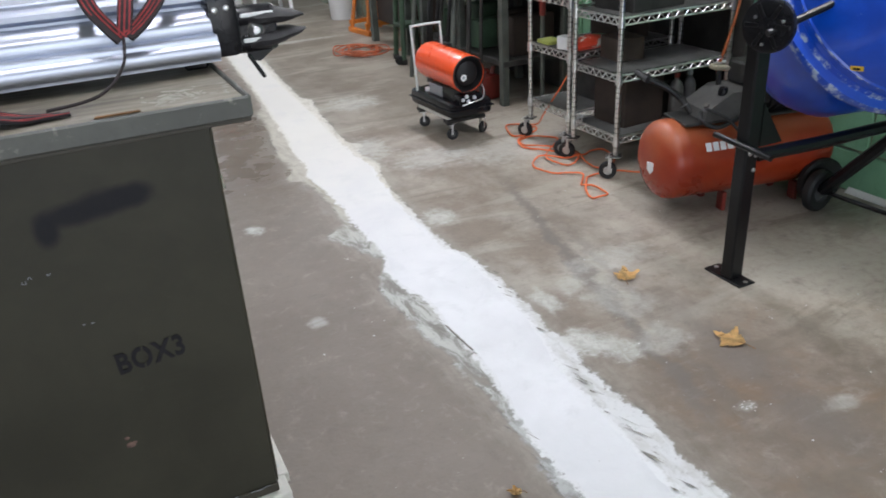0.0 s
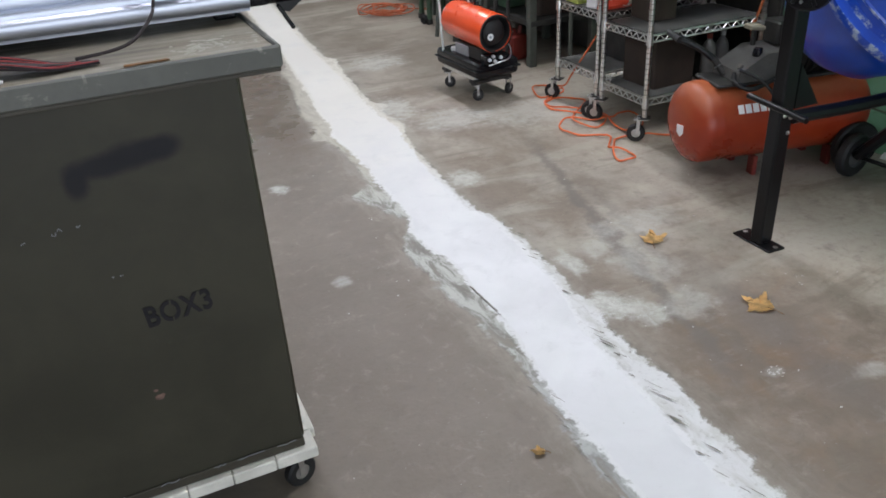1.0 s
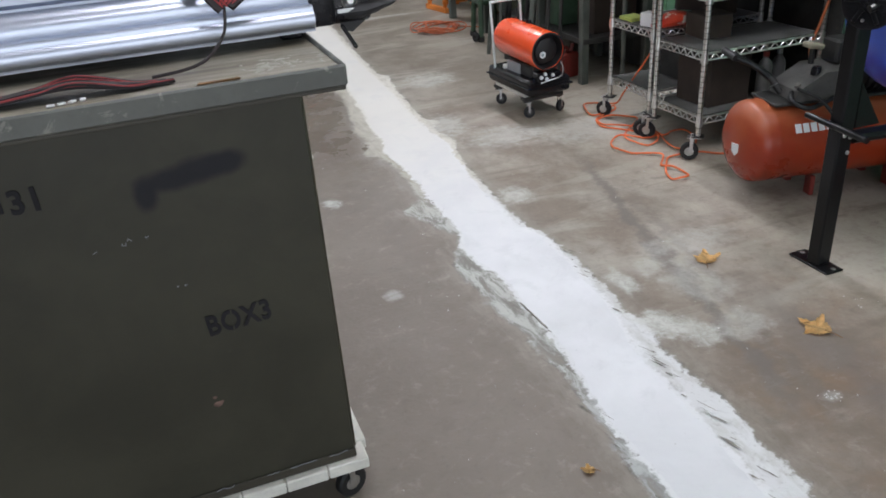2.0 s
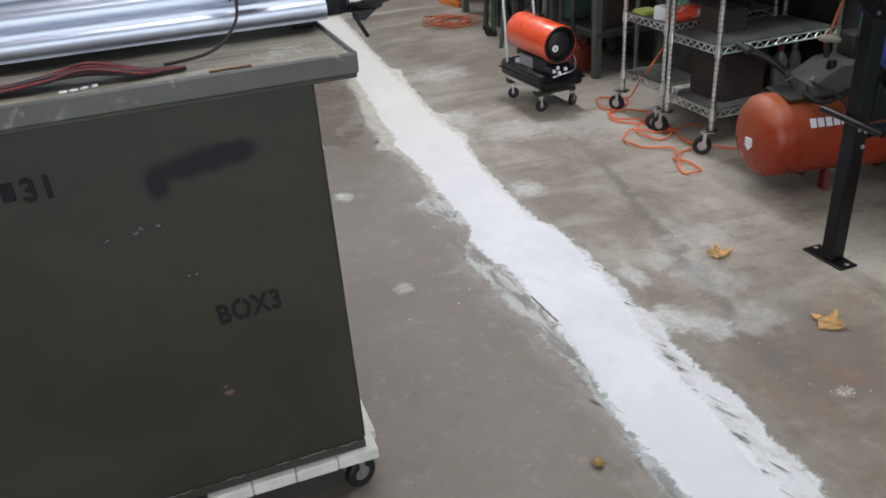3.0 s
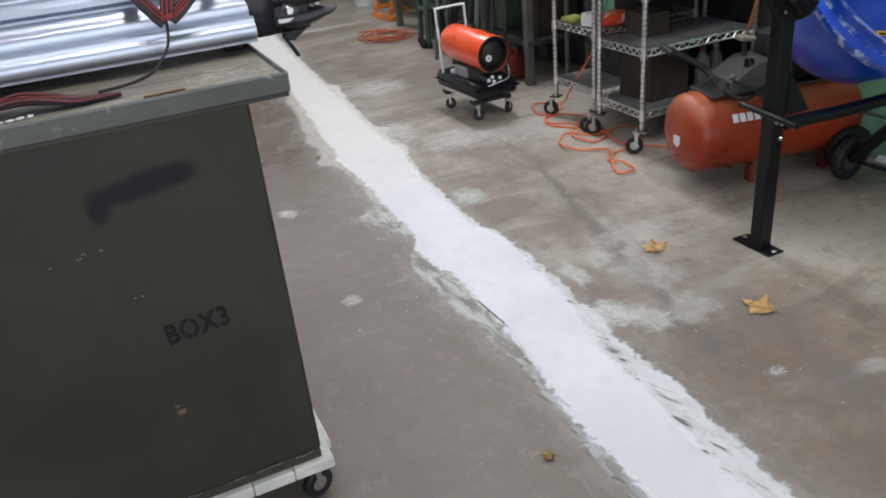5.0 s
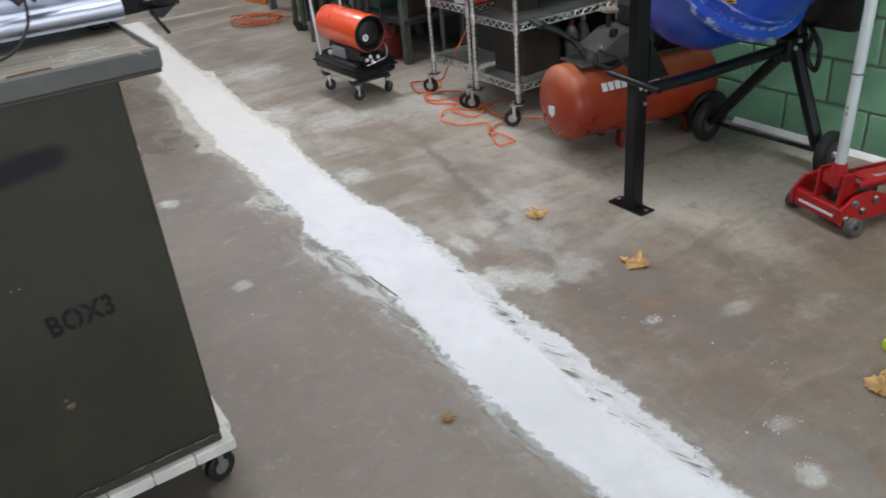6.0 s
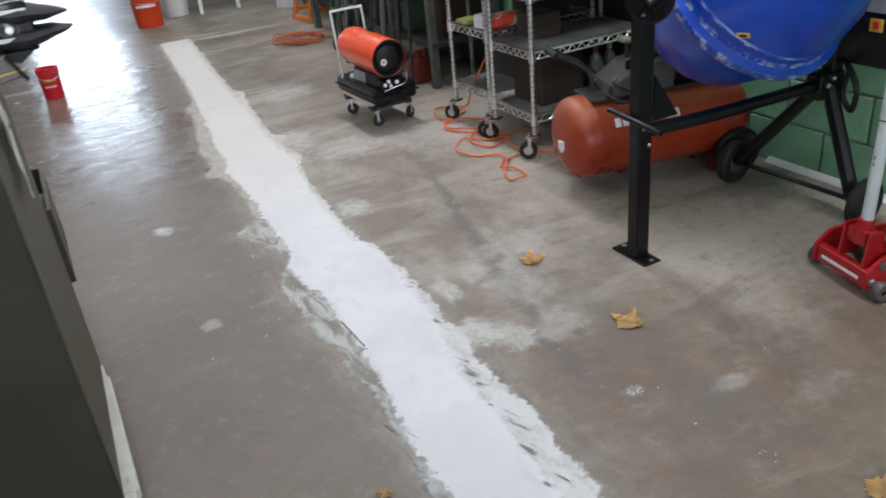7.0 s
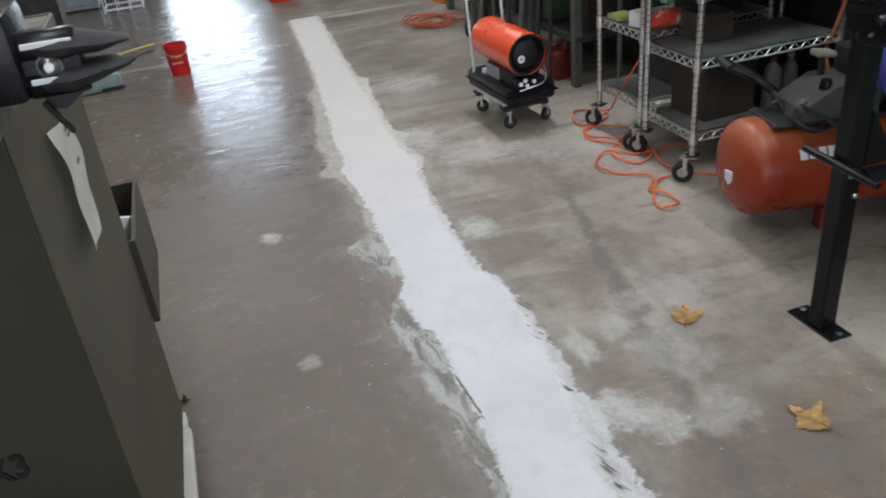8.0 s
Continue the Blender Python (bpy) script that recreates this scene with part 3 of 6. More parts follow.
def grooved_chrome():
    """Chrome tube with the dark ring grooves of wire shelving, one an inch."""
    n = Nodes("grooved_chrome")
    co = n.node("ShaderNodeTexCoord").outputs["Object"]
    z = n.node("ShaderNodeSeparateXYZ", Vector=co).outputs[2]
    ring = n.step(n.math("ABSOLUTE", n.math("SUBTRACT", n.math("FRACT", n.math("DIVIDE", z, 0.0254)), 0.5)), 0.13, 0.07)
    grime = n.noise(co, 30, 5, 0.65)
    c = n.mix(n.step(grime, 0.35, 0.7), (0.80, 0.80, 0.79), (0.58, 0.565, 0.53))
    c = n.mix(n.math("MULTIPLY", ring, n.step(grime, 0.3, 0.6, 0.15, 0.6)), c, (0.10, 0.098, 0.092))
    return n.done(c, n.math("ADD", n.math("MULTIPLY", grime, 0.22), 0.20), 1.0)


CHROME_POST = grooved_chrome()
ALU = paint("brushed_aluminium", (0.475, 0.51, 0.595), 0.42, 1.0, var=0.05, scale=4, bump=0.05)
BLACK_PLASTIC = paint("black_plastic", (0.007, 0.007, 0.009), 0.26, var=0.3, wear=(0.05, 0.05, 0.05), wear_at=0.72, spec=0.3)
DUSTY_BLACK = paint("dusty_black_cloth", (0.020, 0.019, 0.022), 0.6, var=0.4, scale=16, wear=(0.22, 0.21, 0.20), wear_at=0.62, wear_scale=14)
BLACK_PAINT = paint("black_frame_paint", (0.006, 0.006, 0.007), 0.30, var=0.25, wear=(0.14, 0.13, 0.12), wear_at=0.74, wear_scale=26, spec=0.28)
DRUM, FLANGE = drum_paint("blue_drum_paint", 0.68), drum_paint("scraped_blue_paint", 0.71, True)


def tank_paint():
    """Orange-red enamel, paler orange on the upper side, deeper red below."""
    n = Nodes("orange_red_tank_paint")
    co = n.node("ShaderNodeTexCoord").outputs["Object"]
    z = n.node("ShaderNodeSeparateXYZ", Vector=co).outputs[2]
    big, fine = n.noise(co, 5, 7, 0.62, 0.3), n.noise(co, 45, 5, 0.65)
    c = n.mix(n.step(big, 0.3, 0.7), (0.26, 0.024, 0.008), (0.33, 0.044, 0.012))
    tone_z = n.math("ADD", z, n.math("MULTIPLY", n.math("SUBTRACT", big, 0.5), 0.22))
    c = n.mix(n.step(tone_z, 0.26, 0.44, 0.0, 0.50), c, (0.34, 0.125, 0.045))
    c = n.mix(n.math("MULTIPLY", n.step(n.noise(co, 18, 8, 0.72, 0.5), 0.60, 0.70), 0.45), c, (0.17, 0.060, 0.030))
    c = n.mix(n.math("MULTIPLY", n.step(fine, 0.58, 0.75), 0.25), c, (0.14, 0.035, 0.016))
    n.bump(fine, 0.06, 0.003)
    return n.done(c, n.math("ADD", n.math("MULTIPLY", n.step(tone_z, 0.15, 0.42), 0.12), n.math("ADD", n.math("MULTIPLY", big, 0.12), 0.22)))


TANK = tank_paint()
TANK_FOOT = paint("dark_red_paint", (0.15, 0.018, 0.012), 0.5)
HEATER = paint("bright_orange_enamel", (0.80, 0.085, 0.018), 0.28, var=0.06, coat=0.3)
JACK = paint("red_jack_paint", (0.40, 0.010, 0.012), 0.36, var=0.2, wear=(0.10, 0.03, 0.03), wear_at=0.68)
JACK_GREY = paint("greasy_steel", (0.16, 0.15, 0.14), 0.45, 0.7, var=0.4, scale=20)
PALE_TUBE = paint("pale_grey_tube", (0.60, 0.66, 0.66), 0.38, var=0.10, wear=(0.35, 0.38, 0.38), wear_at=0.70)
GREEN_WALL = paint("green_block_paint", (0.185, 0.385, 0.235), 0.5, var=0.2, scale=3, bump=0.4, wear=(0.03, 0.06, 0.04), wear_at=0.72, wear_scale=7)
MORTAR = paint("painted_mortar", (0.21, 0.235, 0.165), 0.8, var=0.25, wear=(0.20, 0.14, 0.09), wear_at=0.55)
PLAIN_WALL = paint("painted_wall", (0.42, 0.44, 0.41), 0.8, var=0.12, scale=1.5)
CEILING = paint("ceiling_paint", (0.70, 0.70, 0.68), 0.85, var=0.06, scale=1.5)
LEAF = paint("dry_leaf", (0.64, 0.42, 0.17), 0.7, var=0.3, scale=30, wear=(0.20, 0.10, 0.03), wear_at=0.62, wear_scale=40)
LEAF_BROWN = paint("brown_leaf", (0.20, 0.10, 0.035), 0.7, var=0.3, scale=30)
CORD = paint("orange_cord", (0.70, 0.15, 0.045), 0.5, var=0.12, scale=15)
RED_PLASTIC = paint("red_plastic", (0.62, 0.014, 0.020), 0.38, var=0.1)
ORANGE_PLASTIC = paint("orange_red_plastic", (0.70, 0.060, 0.012), 0.4, var=0.1)
WHITE_PLASTIC = paint("white_plastic", (0.74, 0.75, 0.76), 0.45, var=0.06)
PAPER = paint("paper", (0.88, 0.87, 0.82), 0.8, var=0.08, scale=12, bump=0.05)
GREY_PRINT = paint("grey_print", (0.22, 0.22, 0.23), 0.8)
YELLOW = paint("yellow_plastic", (0.66, 0.42, 0.03), 0.5)
LIME = paint("lime_plastic", (0.55, 0.80, 0.05), 0.45)
CARDBOARD = paint("dark_cardboard", (0.032, 0.021, 0.016), 0.8, var=0.25, scale=8)
BROWN_CARD = paint("brown_cardboard", (0.058, 0.042, 0.030), 0.8, var=0.2, scale=8)
DARK_STEEL = paint("dark_grimy_steel", (0.035, 0.034, 0.032), 0.55, 0.3, var=0.4, scale=9, wear=(0.10, 0.09, 0.08), wear_at=0.66)
POST_GREY = paint("grey_green_post", (0.085, 0.095, 0.082), 0.6, var=0.3, scale=8, wear=(0.16, 0.14, 0.11), wear_at=0.66)
GREEN_STEEL = paint("green_machine_paint", (0.045, 0.085, 0.050), 0.5, var=0.3, wear=(0.11, 0.10, 0.08), wear_at=0.66)
STRAP_DARK = paint("black_webbing", (0.020, 0.014, 0.016), 0.8, var=0.3, scale=60)
STRAP_RED = paint("red_webbing", (0.26, 0.030, 0.032), 0.8, var=0.25, scale=60)
TEAL = paint("grey_teal_plastic", (0.20, 0.28, 0.26), 0.5, var=0.15)
BLUE_PLASTIC = paint("blue_plastic", (0.03, 0.09, 0.24), 0.45)
CABINET = paint("blue_grey_cabinet", (0.24, 0.29, 0.31), 0.5)
ORANGE_PAINT = paint("orange_stand_paint", (0.62, 0.19, 0.025), 0.5, var=0.2)
GREEN_PLASTIC = paint("green_plastic", (0.03, 0.20, 0.09), 0.45)
GREY_PLASTIC = paint("grey_plastic", (0.28, 0.29, 0.31), 0.45)
EMBER = paint("grey_shroud_plastic", (0.085, 0.083, 0.078), 0.45, var=0.3, wear=(0.22, 0.21, 0.19), wear_at=0.62)
SHELF_LINER = paint("grey_shelf_liner", (0.11, 0.11, 0.105), 0.45, var=0.3, scale=9, wear=(0.20, 0.19, 0.17), wear_at=0.64)
LID_CRUST = paint("old_paint_flakes", (0.34, 0.33, 0.29), 0.8)
FAINT = paint("rubbed_chalk", (0.24, 0.25, 0.27), 0.8)
RIM_GREY = paint("dark_grey_rim", (0.07, 0.07, 0.072), 0.45)
OLD_CORD = paint("faded_orange_cord", (0.42, 0.105, 0.040), 0.6, var=0.25, scale=15)

# ---- structure ----
def slab(name, lo, hi, material, label):
    c, s = [(a + b) / 2 for a, b in zip(lo, hi)], [b - a for a, b in zip(lo, hi)]
    return solo(name, box(c, s), material, label, name.split("_")[0], kind="structure", smooth=0)


WALL_X = 3.147
slab("floor", (-7, -12, -0.2), (9, 22, 0.0), FLOOR, "brown-grey stained concrete workshop floor, shiny further in")
wall_east = thing("wall_east", WALL_X, 4.5, 0, label="green painted concrete block wall behind the machines", category="wall", kind="structure")
part("backing", box((0.114, 0, 1.85), (0.2, 19.0, 3.7)), MORTAR, wall_east, smooth=0)
slab("wall_west", (-6.2, -5, 0), (-6.0, 14.2, 3.7), PLAIN_WALL, "plain pale painted workshop wall")


def wall_with_opening(name, y0, y1, x0, x1, height, label):
    bm = box(((-6 + x0) / 2, (y0 + y1) / 2, 1.85), (x0 + 6, y1 - y0, 3.7))
    box(((x1 + WALL_X) / 2, (y0 + y1) / 2, 1.85), (WALL_X - x1, y1 - y0, 3.7), bm=bm)
    box(((x0 + x1) / 2, (y0 + y1) / 2, (height + 3.7) / 2), (x1 - x0, y1 - y0, 3.7 - height), bm=bm)
    return solo(name, bm, PLAIN_WALL, label, "wall", kind="structure", smooth=0)


wall_with_opening("wall_north", 14.0, 14.2, 0.29, 1.75, 2.6, "far workshop wall with an open doorway")
wall_with_opening("wall_south", -5.0, -4.5, -3.5, 2.9, 3.2, "workshop wall with a wide open gateway")
slab("ceiling", (-6.2, -5, 3.7), (3.4, 14.2, 3.85), CEILING, "white painted workshop ceiling")

# the filled trench: a shallow, uneven skin of white filler
bm = bmesh.new()
rows = []
steps = 900
for i in range(steps + 1):
    y = -2.5 + i * (8.04 + 2.5) / steps
    fray = lambda seed: noise.noise(Vector((y * 19.0, seed, 3.0))) * 0.007 + noise.noise(Vector((y * 55.0, seed, 5.0))) * 0.006
    left, right = edge_at(WHITE_LEFT, y) + 0.018 + fray(1.3), edge_at(WHITE_RIGHT, y) - 0.018 + fray(8.7)
    span = [left + (right - left) * k / 6 for k in range(7)]
    rows.append([bm.verts.new((px, y, 0.0003 if k in (0, 6) else 0.0022 + 0.0012 * noise.noise(Vector((px * 5, y * 5, 2))))) for k, px in enumerate(span)])
for a, b in zip(rows, rows[1:]):
    for k in range(6):
        bm.faces.new((a[k], a[k + 1], b[k + 1], b[k]))
solo("floor_filler", bm, FILLER, "ragged white filler strip along a trench in the concrete floor", "floor patch", kind="structure")

# white sealant along the foot of the block wall
bm = bmesh.new()
rows = []
for i in range(60):
    y = -2.0 + i * 4.46 / 59
    w = 0.030 + 0.016 * noise.noise(Vector((y * 6, 4, 0))) + 0.008 * noise.noise(Vector((y * 23, 9, 0)))
    rows.append([bm.verts.new(p) for p in ((WALL_X - 0.002, y, 0.020 + w * 0.2), (WALL_X - 0.014, y, 0.016), (WALL_X - 0.016 - w * 0.4, y, 0.002))])
for a, b in zip(rows, rows[1:]):
    for k in range(2):
        bm.faces.new((a[k], a[k + 1], b[k + 1], b[k]))
solo("trim", bm, WHITE_CRUST, "white sealant bead along the foot of the green wall", "trim", kind="structure")

# tube lamps under the ceiling
GLOW = bpy.data.materials.new("lit_tube")
GLOW.use_nodes = True
GLOW.node_tree.nodes["Principled BSDF"].inputs["Emission Color"].default_value = (0.95, 0.98, 1, 1)
GLOW.node_tree.nodes["Principled BSDF"].inputs["Emission Strength"].default_value = 6.0
first = None
for tx, ty in TUBES:
    if first is None:
        first = thing("tube_lamp", tx, ty, 3.3, label="white twin-tube lamp hung below the workshop ceiling", category="lamp", group="tube lamps")
        part("housing", box((0, 0, 0.06), (0.2, 1.4, 0.05), 0.01), CEILING, first)
        for sx in (-0.05, 0.05):
            part("tube", rod((sx, -0.65, 0.015), (sx, 0.65, 0.015), 0.013), GLOW, first)
        for sy in (-0.5, 0.5):
            part("hanger", rod((0, sy, 0.085), (0, sy, 0.4), 0.006), STEEL, first)
    else:
        copy_thing(first, pose(tx, ty, 3.3))

# ---- the crate on its dolly ----
CX, CY = -0.30, 2.04
crate = thing("wooden_crate", CX, CY, 0.155, label="dark olive painted wooden crate with stencilled letters on a white dolly", category="crate")
bm = box((-0.01, 0, 0.499), (1.02, 0.653, 0.998), 0.004)
for v in bm.verts:
    v.co.x += 0.033 * (v.co.y + 0.3265)  # the crate stands a little out of square
part("body", bm, CRATE, crate)
# thin sheet over the side; its lighter brown carries the side's stronger light
bm = box((0.5015, 0, 0.51), (0.003, 0.645, 0.97), 0.001)
for v in bm.verts:
    v.co.x += 0.033 * (v.co.y + 0.3265)
part("lit_side_sheet", bm, LIT_SIDE_OLIVE, crate, "worn olive crate side, painted browner and lighter for the light on it")
part("bottom_batten", box((-0.01, -0.329, 0.012), (1.02, 0.006, 0.024), 0.002), OLIVE, crate)
random.seed(12)
for k in range(9):
    x0, ln = 0.48 - 0.07 * k * (1 + 0.1 * k), random.uniform(0.02, 0.075)
    pts = [(x0 - ln * q / 5, -0.3325, 0.024 + random.uniform(-0.0015, 0.004)) for q in range(6)]
    part("edge_scrape", sweep(smooth_path(pts, 3), 0.0009, 0.0004, flat=True, up=(0, -1, 0)), FAINT, crate, "pale scrape along the bottom batten")
lid = part("lid", box((-0.0435, -0.1475, 1.014), (1.113, 1.015, 0.030), 0.004), LID_TOP, crate, "worn plywood lid with a grey edge")
part("front_edge", box((-0.0435, -0.657, 1.0175), (1.117, 0.008, 0.033), 0.003), LID_EDGE, lid)
part("front_lip", box((-0.0435, -0.645, 0.9975), (1.112, 0.020, 0.006), 0.001), OLIVE, lid)
part("side_edge", box((0.513, -0.1475, 1.0175), (0.009, 1.010, 0.033), 0.003), LID_EDGE, lid)
part("back_edge", box((-0.0435, 0.361, 1.0175), (1.117, 0.007, 0.033), 0.003), LID_EDGE, lid)
random.seed(33)
crust = bmesh.new()
for k in range(90):
    cx, cy, cr = 0.435 + random.gauss(0, 0.032), -0.575 + random.gauss(0, 0.024), random.uniform(0.001, 0.0075) * random.uniform(0.5, 1)
    lathe([(cr, 0.0), (cr * 0.6, 0.0008), (0, 0.001)], Matrix.Translation((cx, cy, 1.0292)) @ pose(0, 0, 0, 0, 0, k * 31) @ Matrix.Diagonal((1.6, 0.8, 1, 1)), 7, bm=crust)
tagged(part("paint_crust", crust, LID_CRUST, lid, "flakes of dried white paint"), kind="stuff")
face = lambda wx, wz, roll=0: pose(wx - CX, -0.3290, wz - 0.155, 90, 0, 0) @ pose(0, 0, 0, 0, 0, roll)
lettering("stencil", "BOX3", 0.066, face(-0.070, 0.588, 4) @ Matrix.Diagonal((0.76, 1, 1, 1)), BLACK_INK, crate, 0.0018)
for dx, hh in ((0.058, 0.07),):
    part("stencil_bridge", box((-0.075 + dx - CX, -0.3296, 0.612 + 0.07 * dx - 0.155), (0.0035, 0.001, hh)), CRATE, crate, smooth=0)
lettering("stencil", "31", 0.062, face(-0.350, 0.934, 1) @ Matrix.Diagonal((0.9, 1, 1, 1)), BLACK_INK, crate, 0.0020)
for k, (w, hh) in enumerate(((0.026, 0.036), (0.024, 0.036), (0.024, 0.034), (0.022, 0.036))):
    part("stencil_bar", box((-0.470 + k * 0.033 - CX, -0.3286, 0.957 - 0.155), (w, 0.001, hh)), BLACK_INK, crate, smooth=0)
random.seed(5)
for wx, wz, w in ((-0.215, 0.838, 0.008), (-0.165, 0.846, 0.012), (-0.150, 0.851, 0.008), (-0.118, 0.850, 0.006), (-0.085, 0.728, 0.007), (-0.07, 0.731, 0.006)):
    pts = [(wx - 0.02 - CX + w * random.uniform(-0.6, 0.6), -0.3285, wz - 0.167 + w * random.uniform(-0.45, 0.45)) for k in range(4)]
    part("chalk_mark", sweep(smooth_path(pts, 4), 0.0009, 0.0004, flat=True, up=(0, -1, 0)), FAINT, crate, "faint chalk scribble")
pink = paint("pale_pink_chip", (0.17, 0.105, 0.085), 0.8, var=0.4, scale=60)
for dx, dz, cr in ((0.0, 0.0, 0.0095), (-0.004, 0.019, 0.005), (0.008, 0.004, 0.005)):
    part("chip", lathe([(0, 0.0006), (cr, 0.0004), (cr * 1.05, 0)], along((-0.085 + dx - CX, -0.3265, 0.412 + dz - 0.155), (0, -1, 0)) @ Matrix.Diagonal((1, 0.75, 1, 1)), 7), pink, crate, "pale pinkish chipped spot")
# open olive bin fixed to the crate's back
bm = box((0.305, 0.538, 0.3975), (0.466, 0.408, 0.225))
bm.faces.ensure_lookup_table()
bmesh.ops.delete(bm, geom=[f for f in bm.faces if f.normal.z > 0.9], context="FACES")
bmesh.ops.recalc_face_normals(bm, faces=bm.faces)
bmesh.ops.solidify(bm, geom=list(bm.faces), thickness=0.010)
back_bin = part("bin", bm, OLIVE, crate, "open olive metal bin")
part("rolled_paper", rod((0.47, 0.45, 0.29), (0.50, 0.52, 0.50), 0.03), PAPER, back_bin, "rolled white paper")
part("latch_strap", box((0.503, 0.02, 0.86), (0.004, 0.05, 0.2), 0.001), OLIVE, crate)
part("hasp", box((0.504, -0.10, 0.93), (0.008, 0.06, 0.04), 0.003), DARK_STEEL, crate)

# the sheet of paper stuck to the crate's side, its lower corner curling out
bm = bmesh.new()
rows = []
for i in range(15):
    t = i / 14
    y0, y1 = 1.918 - 0.030 * t + 0.042 * math.sin(t * math.pi), 2.108 + 0.062 * math.sin(t * 2.9) - 0.062 * t
    rows.append([bm.verts.new((0.218 + 0.012 * t * (1 - s) + 0.006 * math.sin(t * 5.0 + s * 3.0) ** 2 + 0.003 * s, y0 + (y1 - y0) * s, 1.079 - 0.025 * s - 0.213 * t)) for s in (0, 0.2, 0.4, 0.6, 0.8, 1)])
for a, b in zip(rows, rows[1:]):
    for k in range(5):
        bm.faces.new((a[k], a[k + 1], b[k + 1], b[k]))
bmesh.ops.solidify(bm, geom=list(bm.faces), thickness=0.0008)
sheet = solo("paper_sheet", bm, PAPER, "creased white paper sheet hanging on the crate's side", "paper")
for z, w in ((1.050, 0.05), (1.038, 0.04), (0.985, 0.03)):
    part("print_bar", box((0.2290, 2.05, z), (0.002, w, 0.006)), GREY_PRINT, sheet, smooth=0)


def caster(name, parent, x, y, z_top, r, turn, plate=STEEL, trail=0.014, hub=STEEL):
    """A swivel caster: plate, two-sided fork, wheel with a bright hub; its axle lies along local y."""
    m = pose(x, y, 0, 0, 0, turn)

    def piece(part_name, bm2, material, under):
        bm2.transform(m)
        return part(part_name, bm2, material, under)

    c = piece(name, box((0, 0, z_top - 0.006), (r * 1.3, r * 1.2, 0.006), 0.001), plate, parent)
    f = box((trail * 0.75, r * 0.44, (z_top + r) / 2), (r * 0.36, 0.003, z_top - r * 0.95))
    box((trail * 0.75, -r * 0.44, (z_top + r) / 2), (r * 0.36, 0.003, z_top - r * 0.95), bm=f)
    box((trail * 0.45, 0, z_top - 0.012), (r * 0.7 + trail, r * 0.9, 0.006), bm=f)
    piece("fork", f, STEEL, c)
    w = along((trail, 0, r), (0, 1, 0))
    wheel = piece("wheel", lathe([(r * 0.5, -r * 0.30), (r * 0.88, -r * 0.33), (r, -r * 0.2), (r, r * 0.2), (r * 0.88, r * 0.33), (r * 0.5, r * 0.30)], w, 20, close=True), RUBBER, c)
    piece("hub", lathe([(0, -r * 0.40), (r * 0.2, -r * 0.40), (r * 0.24, -r * 0.30), (r * 0.52, -r * 0.26), (r * 0.52, r * 0.26), (r * 0.24, r * 0.30), (r * 0.2, r * 0.40), (0, r * 0.40)], w, 16), hub, wheel)
    return c


dolly = thing("dolly", 0.02, 2.04, 0, label="white painted wooden dolly frame on small casters under the crate", category="dolly", group="crate dollies")
for name, c, s in (*[("front_block", (-0.1545 + 0.103 * k, -0.313, 0.137 + 0.0006 * (k % 2)), (0.1015, 0.07, 0.032)) for k in range(4)], ("rear_board", (0.0, 0.303, 0.137), (0.414, 0.07, 0.032)), ("side_board", (0.182, -0.005, 0.1365), (0.07, 0.544, 0.031)), ("side_board", (-0.172, -0.005, 0.1365), (0.07, 0.544, 0.031))):
    b = part(name, box(c, s, 0.003), WHITE_WOOD, dolly)
    if name == "side_board" and c[0] > 0:
        for sy in (-0.24, -0.225, 0.2):
            part("screw", lathe([(0, 0.0015), (0.005, 0.001), (0.006, 0)], Matrix.Translation((c[0] + 0.015, sy, 0.152)), 8), STEEL, b)
for sx, sy, tn in ((0.15, -0.29, 20), (0.15, 0.28, -30), (-0.15, -0.29, 60), (-0.15, 0.28, 10)):
    caster("caster", dolly, sx, sy, 0.122, 0.042, tn)
copy_thing(dolly, pose(-0.60, 2.06, 0))

# ---- folded aluminium frame lying on the crate ----
canopy = thing("folded_canopy_frame", -0.35, 1.66, 1.17, label="folded silver aluminium canopy frame with black joints on the crate lid", category="canopy frame")


def extrusion(name, y, z, w, h, ridges, x0=-0.72, x1=0.57):
    """A lipped aluminium profile along x, with rounded ridges over its front and top."""
    pts = []
    for k in range(41):
        a = math.pi * (1.25 - 1.5 * k / 40)
        r = 1 + 0.09 * math.cos(ridges * a * 2)
        ca, sa = math.cos(a), math.sin(a)
        e = 0.62
        pts.append((math.copysign(abs(ca) ** e, ca) * w * r, math.copysign(abs(sa) ** e, sa) * h * r))
    m = Matrix(((0, 0, 1, x0), (1, 0, 0, y), (0, 1, 0, z), (0, 0, 0, 1)))
    return part(name, prism(pts, m, x1 - x0), ALU, canopy, smooth=25)


extrusion("lower_profile", -0.050, 0.052, 0.028, 0.024, 3)
extrusion("middle_profile", 0.000, 0.083, 0.036, 0.026, 2)
extrusion("upper_profile", 0.045, 0.128, 0.040, 0.024, 4)
extrusion("rear_profile", 0.130, 0.075, 0.040, 0.060, 3)
extrusion("top_profile", 0.120, 0.150, 0.036, 0.020, 2)
part("name_plate", box((0.02, 0.018, 0.147), (0.24, 0.0015, 0.026), m=pose(0, 0, 0, -38)), WHITE_PLASTIC, canopy, "white printed strip", smooth=0)
for k in range(4):
    part("print_bar", box((0.03 + k * 0.024, 0.0165, 0.1475), (0.012, 0.001, 0.009), m=pose(0, 0, 0, -38)), GREY_PRINT, canopy, smooth=0)
part("slot_plug", box((0.43, -0.028, 0.091), (0.06, 0.012, 0.012), 0.002), BLACK_PLASTIC, canopy)
